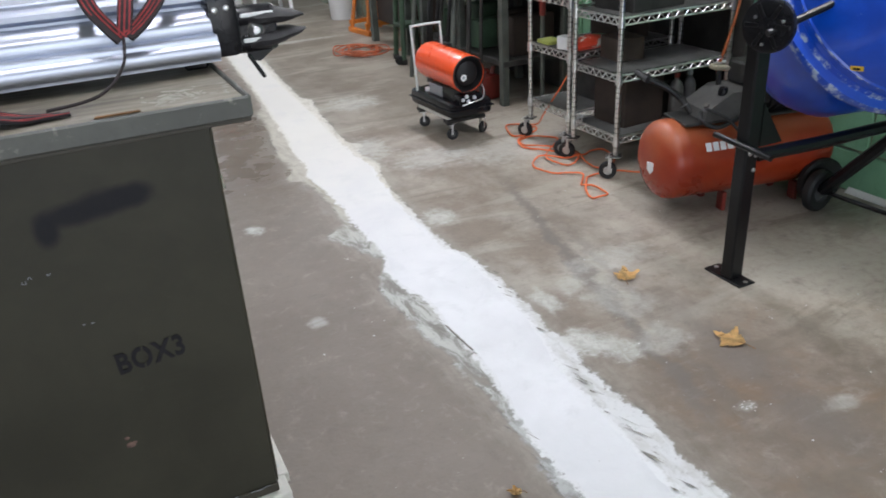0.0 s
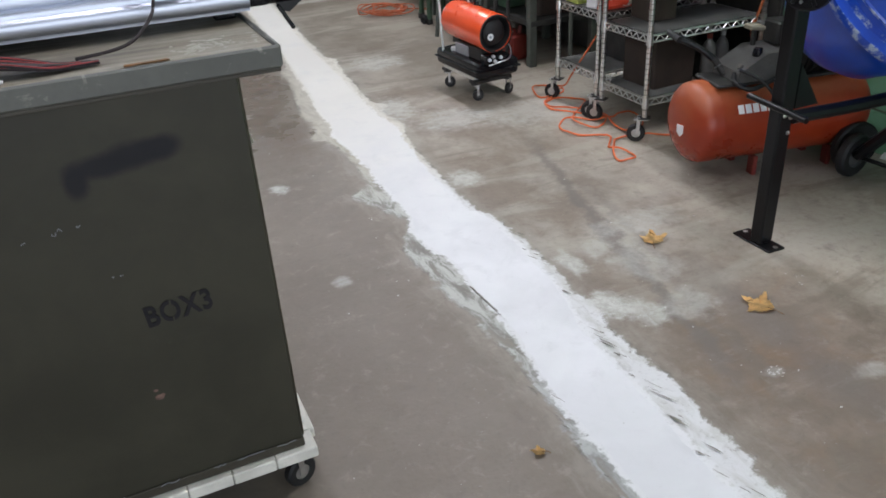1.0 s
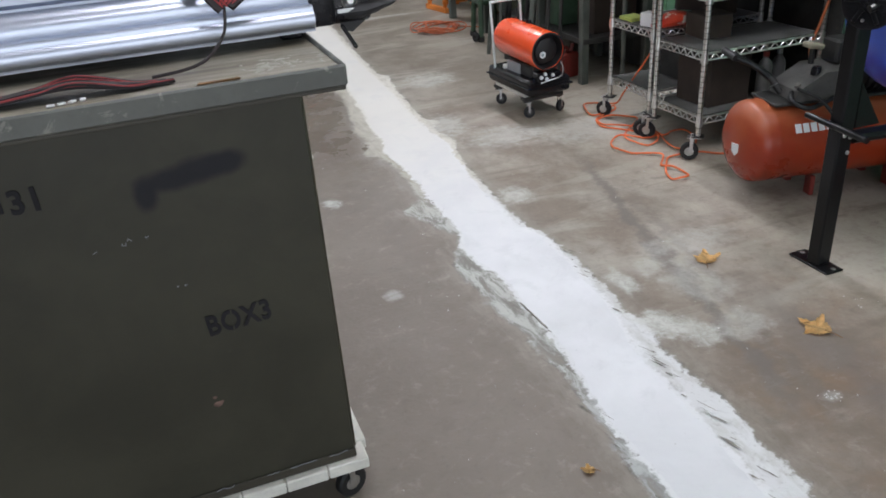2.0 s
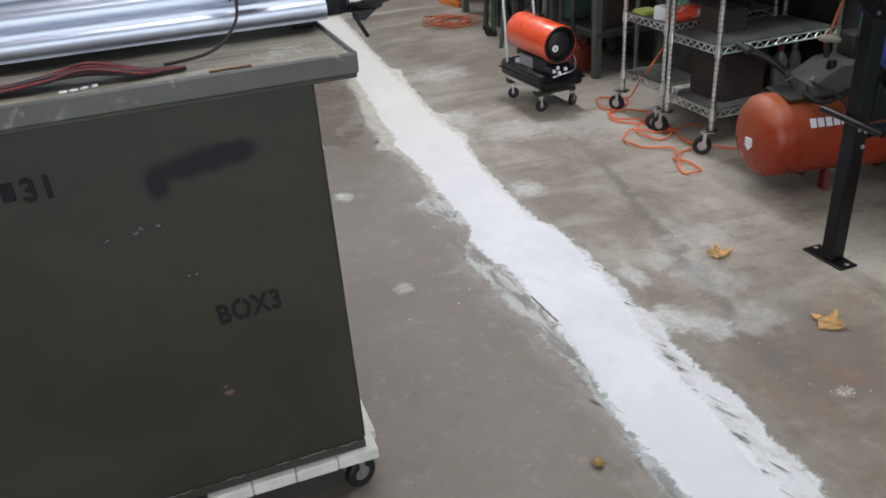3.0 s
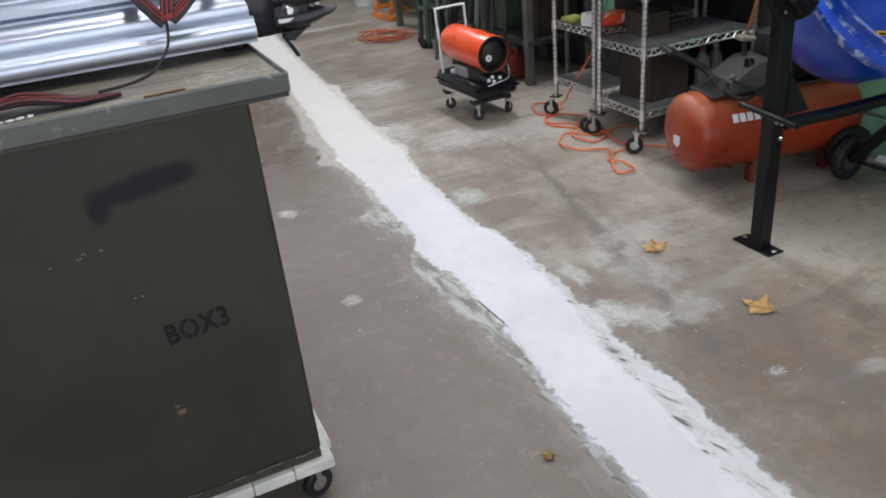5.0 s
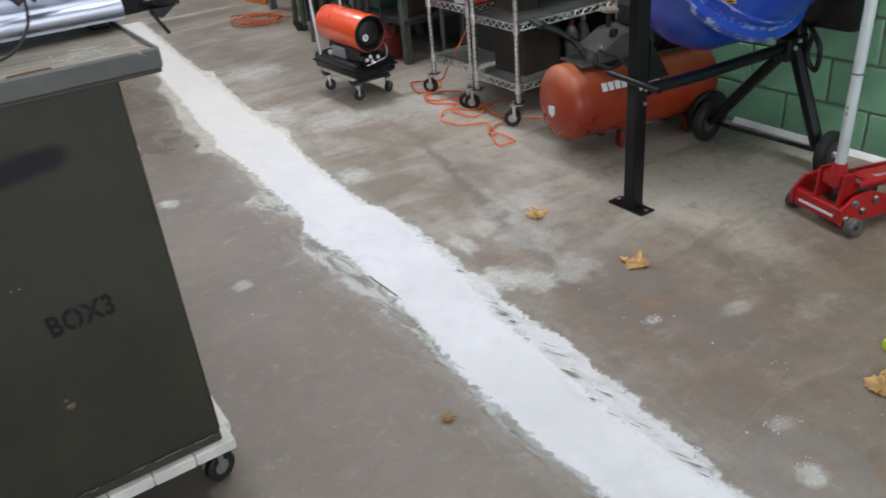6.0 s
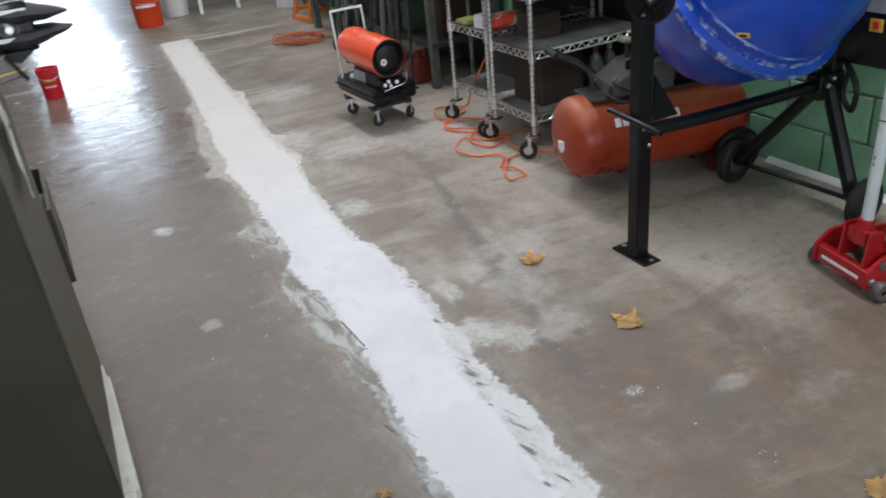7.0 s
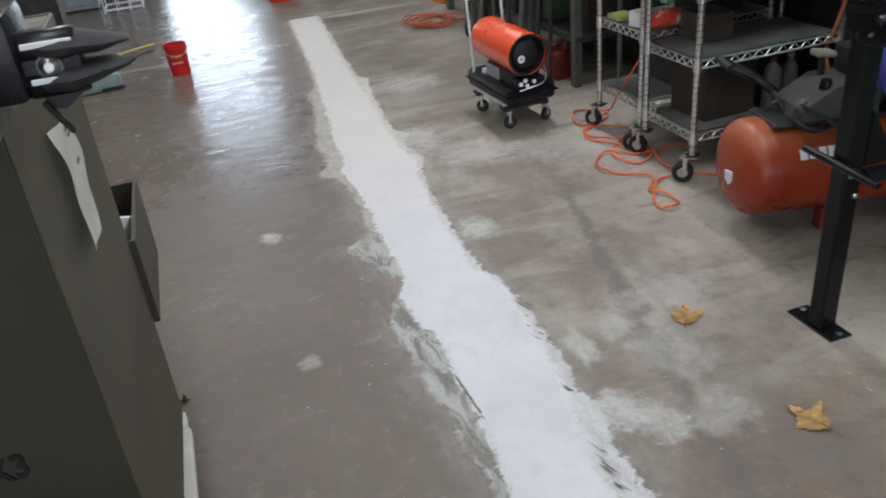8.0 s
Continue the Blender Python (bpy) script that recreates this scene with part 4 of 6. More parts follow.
part("clamp", box((0.592, 0.035, 0.082), (0.052, 0.15, 0.105), 0.012, seg=2), BLACK_PLASTIC, canopy, "black joint block")
part("clamp_foot", box((0.535, 0.02, 0.0245), (0.04, 0.10, 0.019), 0.004), BLACK_PLASTIC, canopy)
part("clamp_foot", box((-0.45, 0.05, 0.0245), (0.05, 0.18, 0.019), 0.004), BLACK_PLASTIC, canopy)
for sx, sz in ((0.578, 0.122), (0.598, 0.124)):
    part("rivet", lathe([(0, 0.004), (0.005, 0.002), (0.006, 0)], along((sx, -0.0405, sz - 0.012), (0, -1, 0)), 10), STEEL, canopy)
bolt = part("bolt_head", lathe([(0, 0.008), (0.006, 0.008), (0.010, 0.004), (0.013, 0.0015), (0.0135, 0)], along((0.648, -0.020, 0.067), (0, -1, 0)), 14), STEEL, canopy, "zinc bolt head")
part("washer", lathe([(0.006, 0.0015), (0.0150, 0.0015), (0.0150, 0)], along((0.648, -0.020, 0.067), (0, -1, 0)), 18), JACK_GREY, bolt)
part("centre_plate", box((0.65, -0.006, 0.067), (0.075, 0.026, 0.04), 0.004), BLACK_PLASTIC, canopy)


def prong(z, tipz, length, label):
    """A tube end that runs out into a flattened, ragged point."""
    bm = bmesh.new()
    rings = []
    for i in range(14):
        t = i / 13
        x = 0.622 + length * t
        w = 0.024 + 0.012 * math.sin(math.pi * min(1, t * 1.3)) if t < 0.7 else 0.030 * max(0.0, 1 - (t - 0.7) / 0.3) ** 0.8 + 0.003
        h = 0.0175 * (1 - t ** 2.5) + 0.002
        zc = z + (tipz - z) * t ** 1.5 + 0.003 * noise.noise(Vector((t * 6, z * 40, 0)))
        rings.append([bm.verts.new((x, 0.004 + w * math.cos(a) * (1 + 0.08 * noise.noise(Vector((t * 5, a, 1)))), zc + h * math.sin(a))) for a in [k * math.tau / 14 for k in range(14)]])
    for a, b in zip(rings, rings[1:]):
        for k in range(14):
            bm.faces.new((a[k], a[(k + 1) % 14], b[(k + 1) % 14], b[k]))
    bm.faces.new(rings[-1])
    bm.faces.new(rings[0][::-1])
    p = part("prong", bm, DUSTY_BLACK, canopy, label)
    part("bright_strip", box((0.652, -0.0250, z + 0.005), (0.058, 0.004, 0.007), 0.001), WHITE_PLASTIC, p)
    part("sleeve", lathe([(0.0175, 0), (0.0195, 0.004), (0.0195, 0.066), (0.0175, 0.070)], along((0.615, -0.004, z), (1, 0, 0)), 18), BLACK_PLASTIC, p)


prong(0.089, 0.080, 0.122, "dusty black pointed end sleeve")
prong(0.046, 0.056, 0.124, "dusty black pointed end sleeve")
part("lever", box((0.640, -0.02, 0.004), (0.007, 0.010, 0.050), 0.002, m=pose(0, 0, 0, 0, -28)), BLACK_PLASTIC, canopy, "small black lever")
part("skirt", prism([(0.625, 0.036), (0.685, 0.034), (0.65, 0.010), (0.635, 0.014)], pose(0, 0.0, 0.0, 90), 0.012), DUSTY_BLACK, canopy)

# red and black webbing: a looped bundle over the profiles and a strand lying on the lid
webbing = thing("webbing_straps", 0.07, 1.585, 1.20, label="striped red and black webbing straps bundled over the aluminium frame", category="strap")
LOOPS = (
    [(-0.020, 0.10, 0.165), (-0.040, 0.04, 0.150), (-0.034, -0.002, 0.112), (-0.014, -0.016, 0.080), (0.000, -0.022, 0.062)],
    [(0.045, 0.12, 0.150), (0.030, 0.05, 0.138), (0.016, 0.002, 0.104), (0.004, -0.020, 0.066)],
    [(0.125, 0.11, 0.155), (0.095, 0.06, 0.142), (0.066, 0.012, 0.110), (0.034, -0.008, 0.082), (0.008, -0.022, 0.066)],
)
for loop in LOOPS:
    p = smooth_path(loop, 6)
    b = part("loop", sweep(p, 0.0115, 0.003, flat=True, up=(0, -0.6, 0.8)), STRAP_DARK, webbing, "black and red striped loop")
    for off in (-0.0075, 0.0, 0.0075):
        part("stripe", sweep([q + Vector((off, -0.0028, 0.0030)) for q in p], 0.0012, 0.0006, flat=True, up=(0, -0.6, 0.8)), STRAP_RED, b)
tail = smooth_path([(0.002, -0.024, 0.064), (-0.008, -0.050, 0.030), (-0.040, -0.085, 0.004), (-0.075, -0.105, -0.005), (-0.13, -0.115, -0.008)], 7)
part("cord_tail", sweep(tail, 0.0026, seg=6), STRAP_DARK, webbing)
for k, (dy, dz) in enumerate(((0.0, 0.0), (0.009, 0.002), (0.018, 0.001), (-0.008, 0.001), (0.026, 0.0))):
    p = smooth_path([(-0.10 - 0.012 * k, -0.138 + dy * 0.4, -0.0110), (-0.165, -0.140 + dy, -0.0095 + dz), (-0.235, -0.132 + dy * 1.2, -0.001 + dz + 0.002 * k), (-0.29, -0.132 + dy * 1.2, -0.003 + dz), (-0.36, -0.132 + dy, -0.0085 + dz), (-0.41, -0.100 + dy, -0.004), (-0.46, 0.00 + dy, 0.015), (-0.53, 0.05 + dy, 0.05)], 6)
    part("strand", sweep(p, 0.0078, 0.0016, flat=True), STRAP_DARK, webbing)
    if k != 1:
        part("stripe", sweep([q + Vector((0, -0.004, 0.0020)) for q in p], 0.0015, 0.0008, flat=True), STRAP_RED, webbing)
for k in range(4):
    bm = box((-0.20 + 0.014 * k, 1.418 + 0.003 * k, 1.1862), (0.011, 0.008, 0.003), 0.001, m=pose(0, 0, 0, 0, 0, 30 * k))
    solo("plastic_scrap", bm, WHITE_PLASTIC, "small white scrap lying on the crate lid", "scrap", group="scraps on the lid")
bm = sweep(smooth_path([(0.0, 1.412, 1.1858), (0.03, 1.404, 1.1875), (0.06, 1.412, 1.1858)], 5), 0.004, 0.0010, flat=True)
solo("dry_leaf", bm, LEAF_BROWN, "curled brown leaf strip on the crate lid", "leaf", group="dry leaves")

# ---- concrete mixer ----
MX, MY = 2.10, 2.13
mixer = thing("concrete_mixer", MX, MY, 0, label="blue-drum concrete mixer on a black tube stand by the green wall", category="concrete mixer")
foot = part("foot_plate", box((-0.018, 0.010, 0.004), (0.078, 0.185, 0.008), 0.002), BLACK_PAINT, mixer)
for sy in (-0.065, 0.085):
    part("bolt_hole", lathe([(0, 0.001), (0.009, 0.001), (0.010, 0)], Matrix.Translation((-0.01, sy, 0.008)), 10), STEEL, foot)
part("front_post", box((-0.018, 0.0, 0.46), (0.062, 0.056, 0.905), 0.006), BLACK_PAINT, mixer)
part("gusset", prism([(0.03, 0.52), (0.03, 0.68), (0.14, 0.52)], pose(0, -0.005, 0, 90), 0.008), BLACK_PAINT, mixer)
part("cross_bar", rod((-0.061, 0.115, 0.552), (-0.061, -0.148, 0.534), 0.011), BLACK_PAINT, mixer, "thin black bar across the post")
for c in ((-0.002, -0.028, 0.50), (-0.004, -0.028, 0.445), (-0.03, -0.028, 0.51)):
    part("bolt", lathe([(0, 0.008), (0.005, 0.007), (0.008, 0.003), (0.008, 0)], along(c, (0, -1, 0)), 8), STEEL, mixer)
part("long_bar", sweep(smooth_path([(0.03, -0.01, 0.49), (0.30, -0.03, 0.485), (0.55, -0.06, 0.495), (0.80, -0.08, 0.50)], 4), 0.026, 0.024, 10), BLACK_PAINT, mixer)
DISC = along((-0.030, -0.04, 0.955), (-1, -0.30, 0.06))
disc = part("locking_disc", lathe([(0, 0.02), (0.026, 0.02), (0.030, 0.012), (0.076, 0.014), (0.088, 0.010), (0.090, -0.006), (0, -0.008)], DISC, 30), BLACK_PLASTIC, mixer)
for a in range(6):
    part("spoke", box((0.052, 0, 0.015), (0.05, 0.014, 0.008), 0.002), BLACK_PAINT, disc).data.transform(DISC @ pose(0, 0, 0, 0, 0, 60 * a))
part("tilt_lever", sweep(smooth_path([(-0.055, -0.06, 0.935), (0.25, -0.135, 1.04), (0.70, -0.245, 1.195)], 6), 0.013, seg=10), BLACK_PAINT, mixer, "long black tilting lever")
for a, r in ((20, 0.055), (150, 0.05), (262, 0.06)):
    c = DISC @ Vector((r * math.cos(radians(a)), r * math.sin(radians(a)), 0.014))
    part("bolt", lathe([(0, 0.007), (0.004, 0.006), (0.006, 0.002), (0.006, 0)], along(c, (-1, -0.3, 0.06)), 8), STEEL, mixer)
ax, tilt = Vector((0.488, 0.02, 0.912)), 0.688
axis = Vector((0, -math.cos(tilt), math.sin(tilt)))
dm = along(ax, axis)
part("drum_bowl", lathe([(0, -0.375), (0.14, -0.37), (0.215, -0.335), (0.268, -0.27), (0.310, -0.14), (0.333, -0.01), (0.30, -0.01)], dm, 56), DRUM, mixer, "blue painted steel bowl")
part("flange", lathe([(0.334, -0.016), (0.378, -0.014), (0.382, 0.0), (0.380, 0.018), (0.352, 0.032), (0.348, 0.05), (0.334, 0.052)], dm, 64, close=True), FLANGE, mixer, "scraped blue rim with white cement streaks")
cone = part("drum_cone", lathe([(0.346, 0.045), (0.343, 0.12), (0.325, 0.20), (0.285, 0.29), (0.235, 0.37), (0.205, 0.40), (0.195, 0.40), (0.225, 0.36), (0.275, 0.28), (0.315, 0.19), (0.333, 0.11), (0.336, 0.045)], dm, 56, close=True), DRUM, mixer)
part("mouth_rim", lathe([(0.200, 0.395), (0.212, 0.392), (0.218, 0.402), (0.210, 0.412), (0.198, 0.408)], dm, 40, close=True), FLANGE, cone, "scraped rim of the drum's mouth")
part("weld_ridge", lathe([(0.343, 0.070), (0.350, 0.076), (0.350, 0.082), (0.343, 0.088)], dm, 56, close=True), FLANGE, cone)
slot_c = Vector((0.20, -0.185, 0.769))
n_out = (slot_c - ax - axis * (slot_c - ax).dot(axis)).normalized()
slot_c = ax + axis * 0.10 + n_out * 0.3445
sm = along(slot_c, n_out)
part("slot_plate", box((0, 0, 0), (0.042, 0.020, 0.004), 0.001, m=sm.to_3x3().to_4x4(), bm=None), YELLOW, cone, "small orange-yellow slotted tag").data.transform(Matrix.Translation(slot_c))
part("slot_hole", box((0, 0, 0), (0.022, 0.008, 0.006), 0.0, m=sm.to_3x3().to_4x4()), BLACK_PLASTIC, cone).data.transform(Matrix.Translation(slot_c))
part("rear_post", box((0.84, -0.08, 0.72), (0.06, 0.055, 0.52), 0.006), BLACK_PAINT, mixer)
part("joint_plate", box((0.80, -0.085, 0.50), (0.13, 0.07, 0.10), 0.006), BLACK_PAINT, mixer)
for c in ((0.80, -0.122, 0.53), (0.775, -0.122, 0.505), (0.815, -0.122, 0.475)):
    part("bolt", lathe([(0, 0.008), (0.007, 0.007), (0.010, 0.003), (0.010, 0)], along(c, (-0.3, -1, 0)), 8), STEEL, mixer)
housing = part("motor_housing", box((0.905, -0.15, 0.80), (0.17, 0.36, 0.44), 0.03, seg=2), BLACK_PLASTIC, mixer, "black motor housing")
part("rating_plate", box((0.8185, -0.245, 0.80), (0.003, 0.09, 0.045), 0.001), GREY_PLASTIC, housing)
part("switch_plate", box((0.8185, -0.245, 0.735), (0.004, 0.05, 0.045), 0.001), YELLOW, housing, "orange-yellow switch plate")
part("switch", box((0.8165, -0.245, 0.735), (0.006, 0.022, 0.026), 0.002), RED_PLASTIC, housing)
part("power_lead", sweep(smooth_path([(0.86, -0.12, 0.58), (0.84, -0.19, 0.50), (0.86, -0.17, 0.40), (0.85, -0.13, 0.46), (0.845, -0.15, 0.56)], 6), 0.011, seg=8), RUBBER, mixer)
part("rear_leg", sweep([Vector((0.80, -0.07, 0.49)), Vector((0.745, 0.24, 0.105))], 0.032, 0.026, 8), BLACK_PAINT, mixer)
part("rear_leg", sweep([Vector((0.81, -0.10, 0.49)), Vector((0.775, -0.29, 0.10))], 0.030, 0.026, 8), BLACK_PAINT, mixer)
part("axle", rod((0.755, 0.27, 0.0975), (0.775, -0.35, 0.0975), 0.010), BLACK_PAINT, mixer)
for p in ((0.752, 0.265, 0.0975), (0.778, -0.335, 0.0975)):
    wm = along(p, (0.06, -1, 0))
    wheel = part("wheel", lathe([(0.050, -0.020), (0.082, -0.023), (0.094, -0.016), (0.097, 0), (0.094, 0.016), (0.082, 0.023), (0.050, 0.020)], wm, 30, close=True), RUBBER, mixer, "black rubber wheel")
    part("rim", lathe([(0.012, 0.020), (0.026, 0.018), (0.045, 0.010), (0.052, 0.021), (0.052, -0.021), (0.012, -0.020)], wm, 24, close=True), RIM_GREY, wheel)
    part("hub_nut", lathe([(0, 0.036), (0.010, 0.035), (0.014, 0.028), (0.014, 0.018)], wm, 8), STEEL, wheel)

# ---- air compressor ----
comp = thing("air_compressor", 2.41, 2.745, 0, -12.5, "orange-red air compressor with a horizontal tank on the concrete floor", "air compressor")
TR, TZ = 0.178, 0.248
prof = [(0, -0.208)]
for k in range(1, 9):
    a = k / 8 * math.pi / 2
    prof.append((TR * math.sin(a) ** 0.8, -0.208 + 0.080 * (1 - math.cos(a))))
prof += [(TR, -0.120), (TR + 0.0015, -0.090), (TR + 0.0015, -0.080), (TR, -0.075), (TR, 0.57)]
for k in range(8, -1, -1):
    a = k / 8 * math.pi / 2
    prof.append((TR * math.sin(a) ** 0.8 if k else 0, 0.66 - 0.075 * (1 - math.cos(a))))
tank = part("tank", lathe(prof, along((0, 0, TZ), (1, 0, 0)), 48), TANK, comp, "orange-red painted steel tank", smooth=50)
part("shield_sticker", prism([(-0.019, 0.026), (0.019, 0.026), (0.019, -0.008), (0.0, -0.028), (-0.019, -0.008)], along((-0.2080, -0.034, 0.230), (-1, -0.30, -0.05)), 0.005), WHITE_PLASTIC, tank, "small white shield sticker")
for k in range(9):
    a0 = radians(30)
    m = along((-0.005 + k * 0.034, -TR * math.cos(a0) - 0.0004, TZ + TR * math.sin(a0)), (0, -math.cos(a0), math.sin(a0)))
    part("brand_bar", box((0, 0, 0), (0.026, 0.038, 0.002), 0.0, m=m.to_3x3().to_4x4()), WHITE_PLASTIC, tank, smooth=0).data.transform(Matrix.Translation(m.translation))
for x in (0.13, 0.50):
    part("foot", box((x, -0.085, 0.045), (0.022, 0.05, 0.09), 0.004), TANK_FOOT, comp)
    part("foot", box((x, 0.10, 0.045), (0.03, 0.06, 0.09), 0.004), TANK_FOOT, comp)
part("saddle", box((0.22, 0.0, 0.425), (0.62, 0.20, 0.014), 0.004), DARK_STEEL, comp)
shroud = part("shroud", prism([(-0.005, 0.432), (0.28, 0.432), (0.28, 0.548), (0.12, 0.545), (0.005, 0.475)], pose(0, 0.10, 0, 90), 0.20), EMBER, comp, "grey plastic pressure-switch cover")
part("knob", lathe([(0.0, 0.034), (0.017, 0.034), (0.020, 0.028), (0.021, 0)], Matrix.Translation((0.10, -0.055, 0.528)), 16), BLACK_PLASTIC, shroud, "black knob")
part("gauge", lathe([(0, 0.012), (0.012, 0.012), (0.014, 0)], along((0.025, -0.06, 0.488), (-0.6, -0.3, 0.8)), 18), JACK_GREY, shroud)
part("motor", rod((0.26, 0.0, 0.52), (0.55, 0.0, 0.52), 0.095, seg=24), DARK_STEEL, comp)
for k in range(7):
    part("fin", lathe([(0.07, 0), (0.108, 0), (0.108, 0.006), (0.07, 0.006)], along((0.28 + k * 0.035, 0, 0.52), (1, 0, 0)), 24, close=True), DARK_STEEL, comp)
part("cylinder_head", box((0.25, 0.03, 0.60), (0.10, 0.11, 0.10), 0.01), DARK_STEEL, comp)
part("air_filter", box((0.14, 0.05, 0.622), (0.075, 0.06, 0.022), 0.006, m=pose(0, 0, 0, 0, 8)), paint("yellowed_plastic", (0.26, 0.24, 0.175), 0.6), comp, "yellowed filter cover")
part("intake_pipe", rod((0.14, 0.05, 0.54), (0.14, 0.05, 0.615), 0.012), DARK_STEEL, comp)
part("carry_handle", sweep(smooth_path([(0.05, 0.10, 0.41), (0.01, 0.125, 0.47), (-0.05, 0.16, 0.525), (-0.13, 0.20, 0.565)], 6), 0.012, seg=10), BLACK_PAINT, comp, "black tubular handle")
part("carry_handle", sweep(smooth_path([(0.10, 0.15, 0.40), (0.05, 0.18, 0.46), (-0.03, 0.22, 0.52), (-0.13, 0.27, 0.575)], 6), 0.012, seg=10), BLACK_PAINT, comp)
part("handle_grip", rod((-0.13, 0.185, 0.563), (-0.135, 0.285, 0.578), 0.015), RUBBER, comp)
part("valve", rod((0.0, 0.02, 0.44), (-0.03, 0.06, 0.50), 0.014), DARK_STEEL, comp)
part("valve_ring", lathe([(0.010, 0), (0.018, 0.003), (0.010, 0.006)], along((-0.02, 0.04, 0.47), (-0.4, 0.4, 0.8)), 14, close=True), STEEL, comp)
part("hose", sweep(smooth_path([(0.0, -0.06, 0.465), (-0.02, -0.10, 0.440), (0.03, -0.14, 0.415), (0.10, -0.13, 0.425), (0.17, -0.12, 0.45)], 6), 0.010, seg=8), RUBBER, comp)
part("hose", sweep(smooth_path([(0.0, -0.10, 0.49), (0.05, -0.17, 0.465), (0.09, -0.20, 0.42), (0.13, -0.21, 0.36)], 6), 0.007, seg=8), RUBBER, comp)
part("belt_guard", sweep(smooth_path([(0.56, -0.02, 0.44), (0.60, -0.02, 0.56), (0.68, -0.02, 0.60)], 5), 0.03, 0.05, 8), DARK_STEEL, comp)
for s in (-1, 1):
    wm = along((0.56, s * 0.18, 0.11), (0, s, 0))
    wh = part("wheel", lathe([(0.05, -0.02), (0.10, -0.022), (0.11, -0.012), (0.11, 0.012), (0.10, 0.022), (0.05, 0.02)], wm, 24, close=True), RUBBER, comp)
    part("rim", lathe([(0.01, 0.015), (0.052, 0.016), (0.052, -0.016), (0.01, -0.015)], wm, 18, close=True), GREY_PLASTIC, wh)

# ---- floor jack ----
jack = thing("floor_jack", 2.485, 1.575, 0, -12, "red trolley jack with a pale upright handle on the floor", "floor jack")
jack.scale = (1.1, 1.1, 1.1)
part("rear_plate", box((0.0, 0.0, 0.062), (0.03, 0.20, 0.058), 0.005), JACK, jack)
part("white_line", box((-0.0165, 0.0, 0.058), (0.002, 0.15, 0.010)), WHITE_PLASTIC, jack, smooth=0)
for s in (-1, 1):
    poly = [(-0.02, 0.035), (-0.02, 0.088), (0.03, 0.128), (0.10, 0.136), (0.17, 0.105), (0.50, 0.085), (0.56, 0.075), (0.56, 0.035), (0.30, 0.03)]
    sp = part("side_plate", prism(poly, pose(0, s * 0.105 + 0.006, 0, 90), 0.012), JACK, jack)
    for x, z in ((0.0, 0.055), (0.03, 0.105), (0.07, 0.07), (0.12, 0.10), (0.19, 0.07), (0.30, 0.07)):
        part("side_bolt", lathe([(0, 0.010), (0.010, 0.009), (0.014, 0.003), (0.014, 0)], along((x, s * 0.112, z), (0, s, 0)), 8), JACK_GREY, sp)
    part("rear_caster", lathe([(0.008, -0.014), (0.026, -0.016), (0.031, -0.010), (0.031, 0.010), (0.026, 0.016), (0.008, 0.014)], along((0.02, s * 0.13, 0.031), (0, 1, 0)), 18, close=True), JACK_GREY, jack)
    part("front_wheel", lathe([(0.008, -0.02), (0.034, -0.022), (0.038, 0), (0.034, 0.022), (0.008, 0.02)], along((0.54, s * 0.125, 0.038), (0, 1, 0)), 18, close=True), JACK_GREY, jack)
part("lift_arm", box((0.34, 0, 0.105), (0.36, 0.07, 0.045), 0.008, m=pose(0, 0, 0, 0, 3)), JACK, jack)
part("saddle", lathe([(0, 0.02), (0.045, 0.02), (0.052, 0.028), (0.055, 0.0), (0, 0)], Matrix.Translation((0.50, 0, 0.125)), 20), JACK_GREY, jack)
part("pump_body", rod((0.06, 0, 0.085), (0.22, 0, 0.09), 0.035, seg=18), JACK_GREY, jack)
part("pump_valve", rod((0.06, 0.05, 0.07), (0.06, 0.05, 0.12), 0.012), JACK_GREY, jack)
part("pump_valve", rod((0.035, -0.05, 0.07), (0.035, -0.05, 0.115), 0.010), JACK_GREY, jack)
part("handle_yoke", box((0.022, -0.03, 0.172), (0.05, 0.075, 0.05), 0.012, seg=2), JACK, jack)
for s in (-1, 1):
    part("yoke_cheek", prism([(-0.012, 0.09), (0.075, 0.09), (0.045, 0.200), (0.000, 0.200)], pose(0, s * 0.048 - 0.026, 0, 90), 0.009), JACK, jack)
part("handle_socket", rod((0.020, -0.032, 0.15), (0.023, -0.036, 0.228), 0.027, 0.023), JACK, jack)
part("cross_tube", rod((0.10, -0.10, 0.055), (0.10, 0.10, 0.055), 0.014), JACK_GREY, jack)
part("return_spring", rod((0.10, 0.045, 0.075), (0.24, 0.045, 0.085), 0.011), JACK_GREY, jack)
part("pump_plunger", rod((0.062, 0.0, 0.09), (0.058, -0.01, 0.15), 0.013), STEEL, jack)
part("arm_plate", box((0.24, -0.060, 0.142), (0.22, 0.045, 0.006), 0.002, m=pose(0, 0, 0, 0, 5)), JACK, jack)
part("label_plate", box((0.22, -0.060, 0.1465), (0.10, 0.032, 0.002), m=pose(0, 0, 0, 0, 5)), GREY_PLASTIC, jack, "grey label plate", smooth=0)
part("release_knob", rod((0.05, -0.095, 0.16), (0.20, -0.10, 0.165), 0.011), JACK, jack)
hd = part("handle", rod((0.023, -0.036, 0.21), (0.029, -0.044, 0.96), 0.0172, seg=18), PALE_TUBE, jack, "pale grey painted tube handle")
part("handle_joint", rod((0.0260, -0.040, 0.525), (0.0260, -0.040, 0.530), 0.0182, seg=18), JACK_GREY, hd)
for z in (0.40, 0.42):
    part("print_bar", box((0.0080, -0.040, z), (0.002, 0.006, 0.010)), GREY_PRINT, hd, smooth=0)

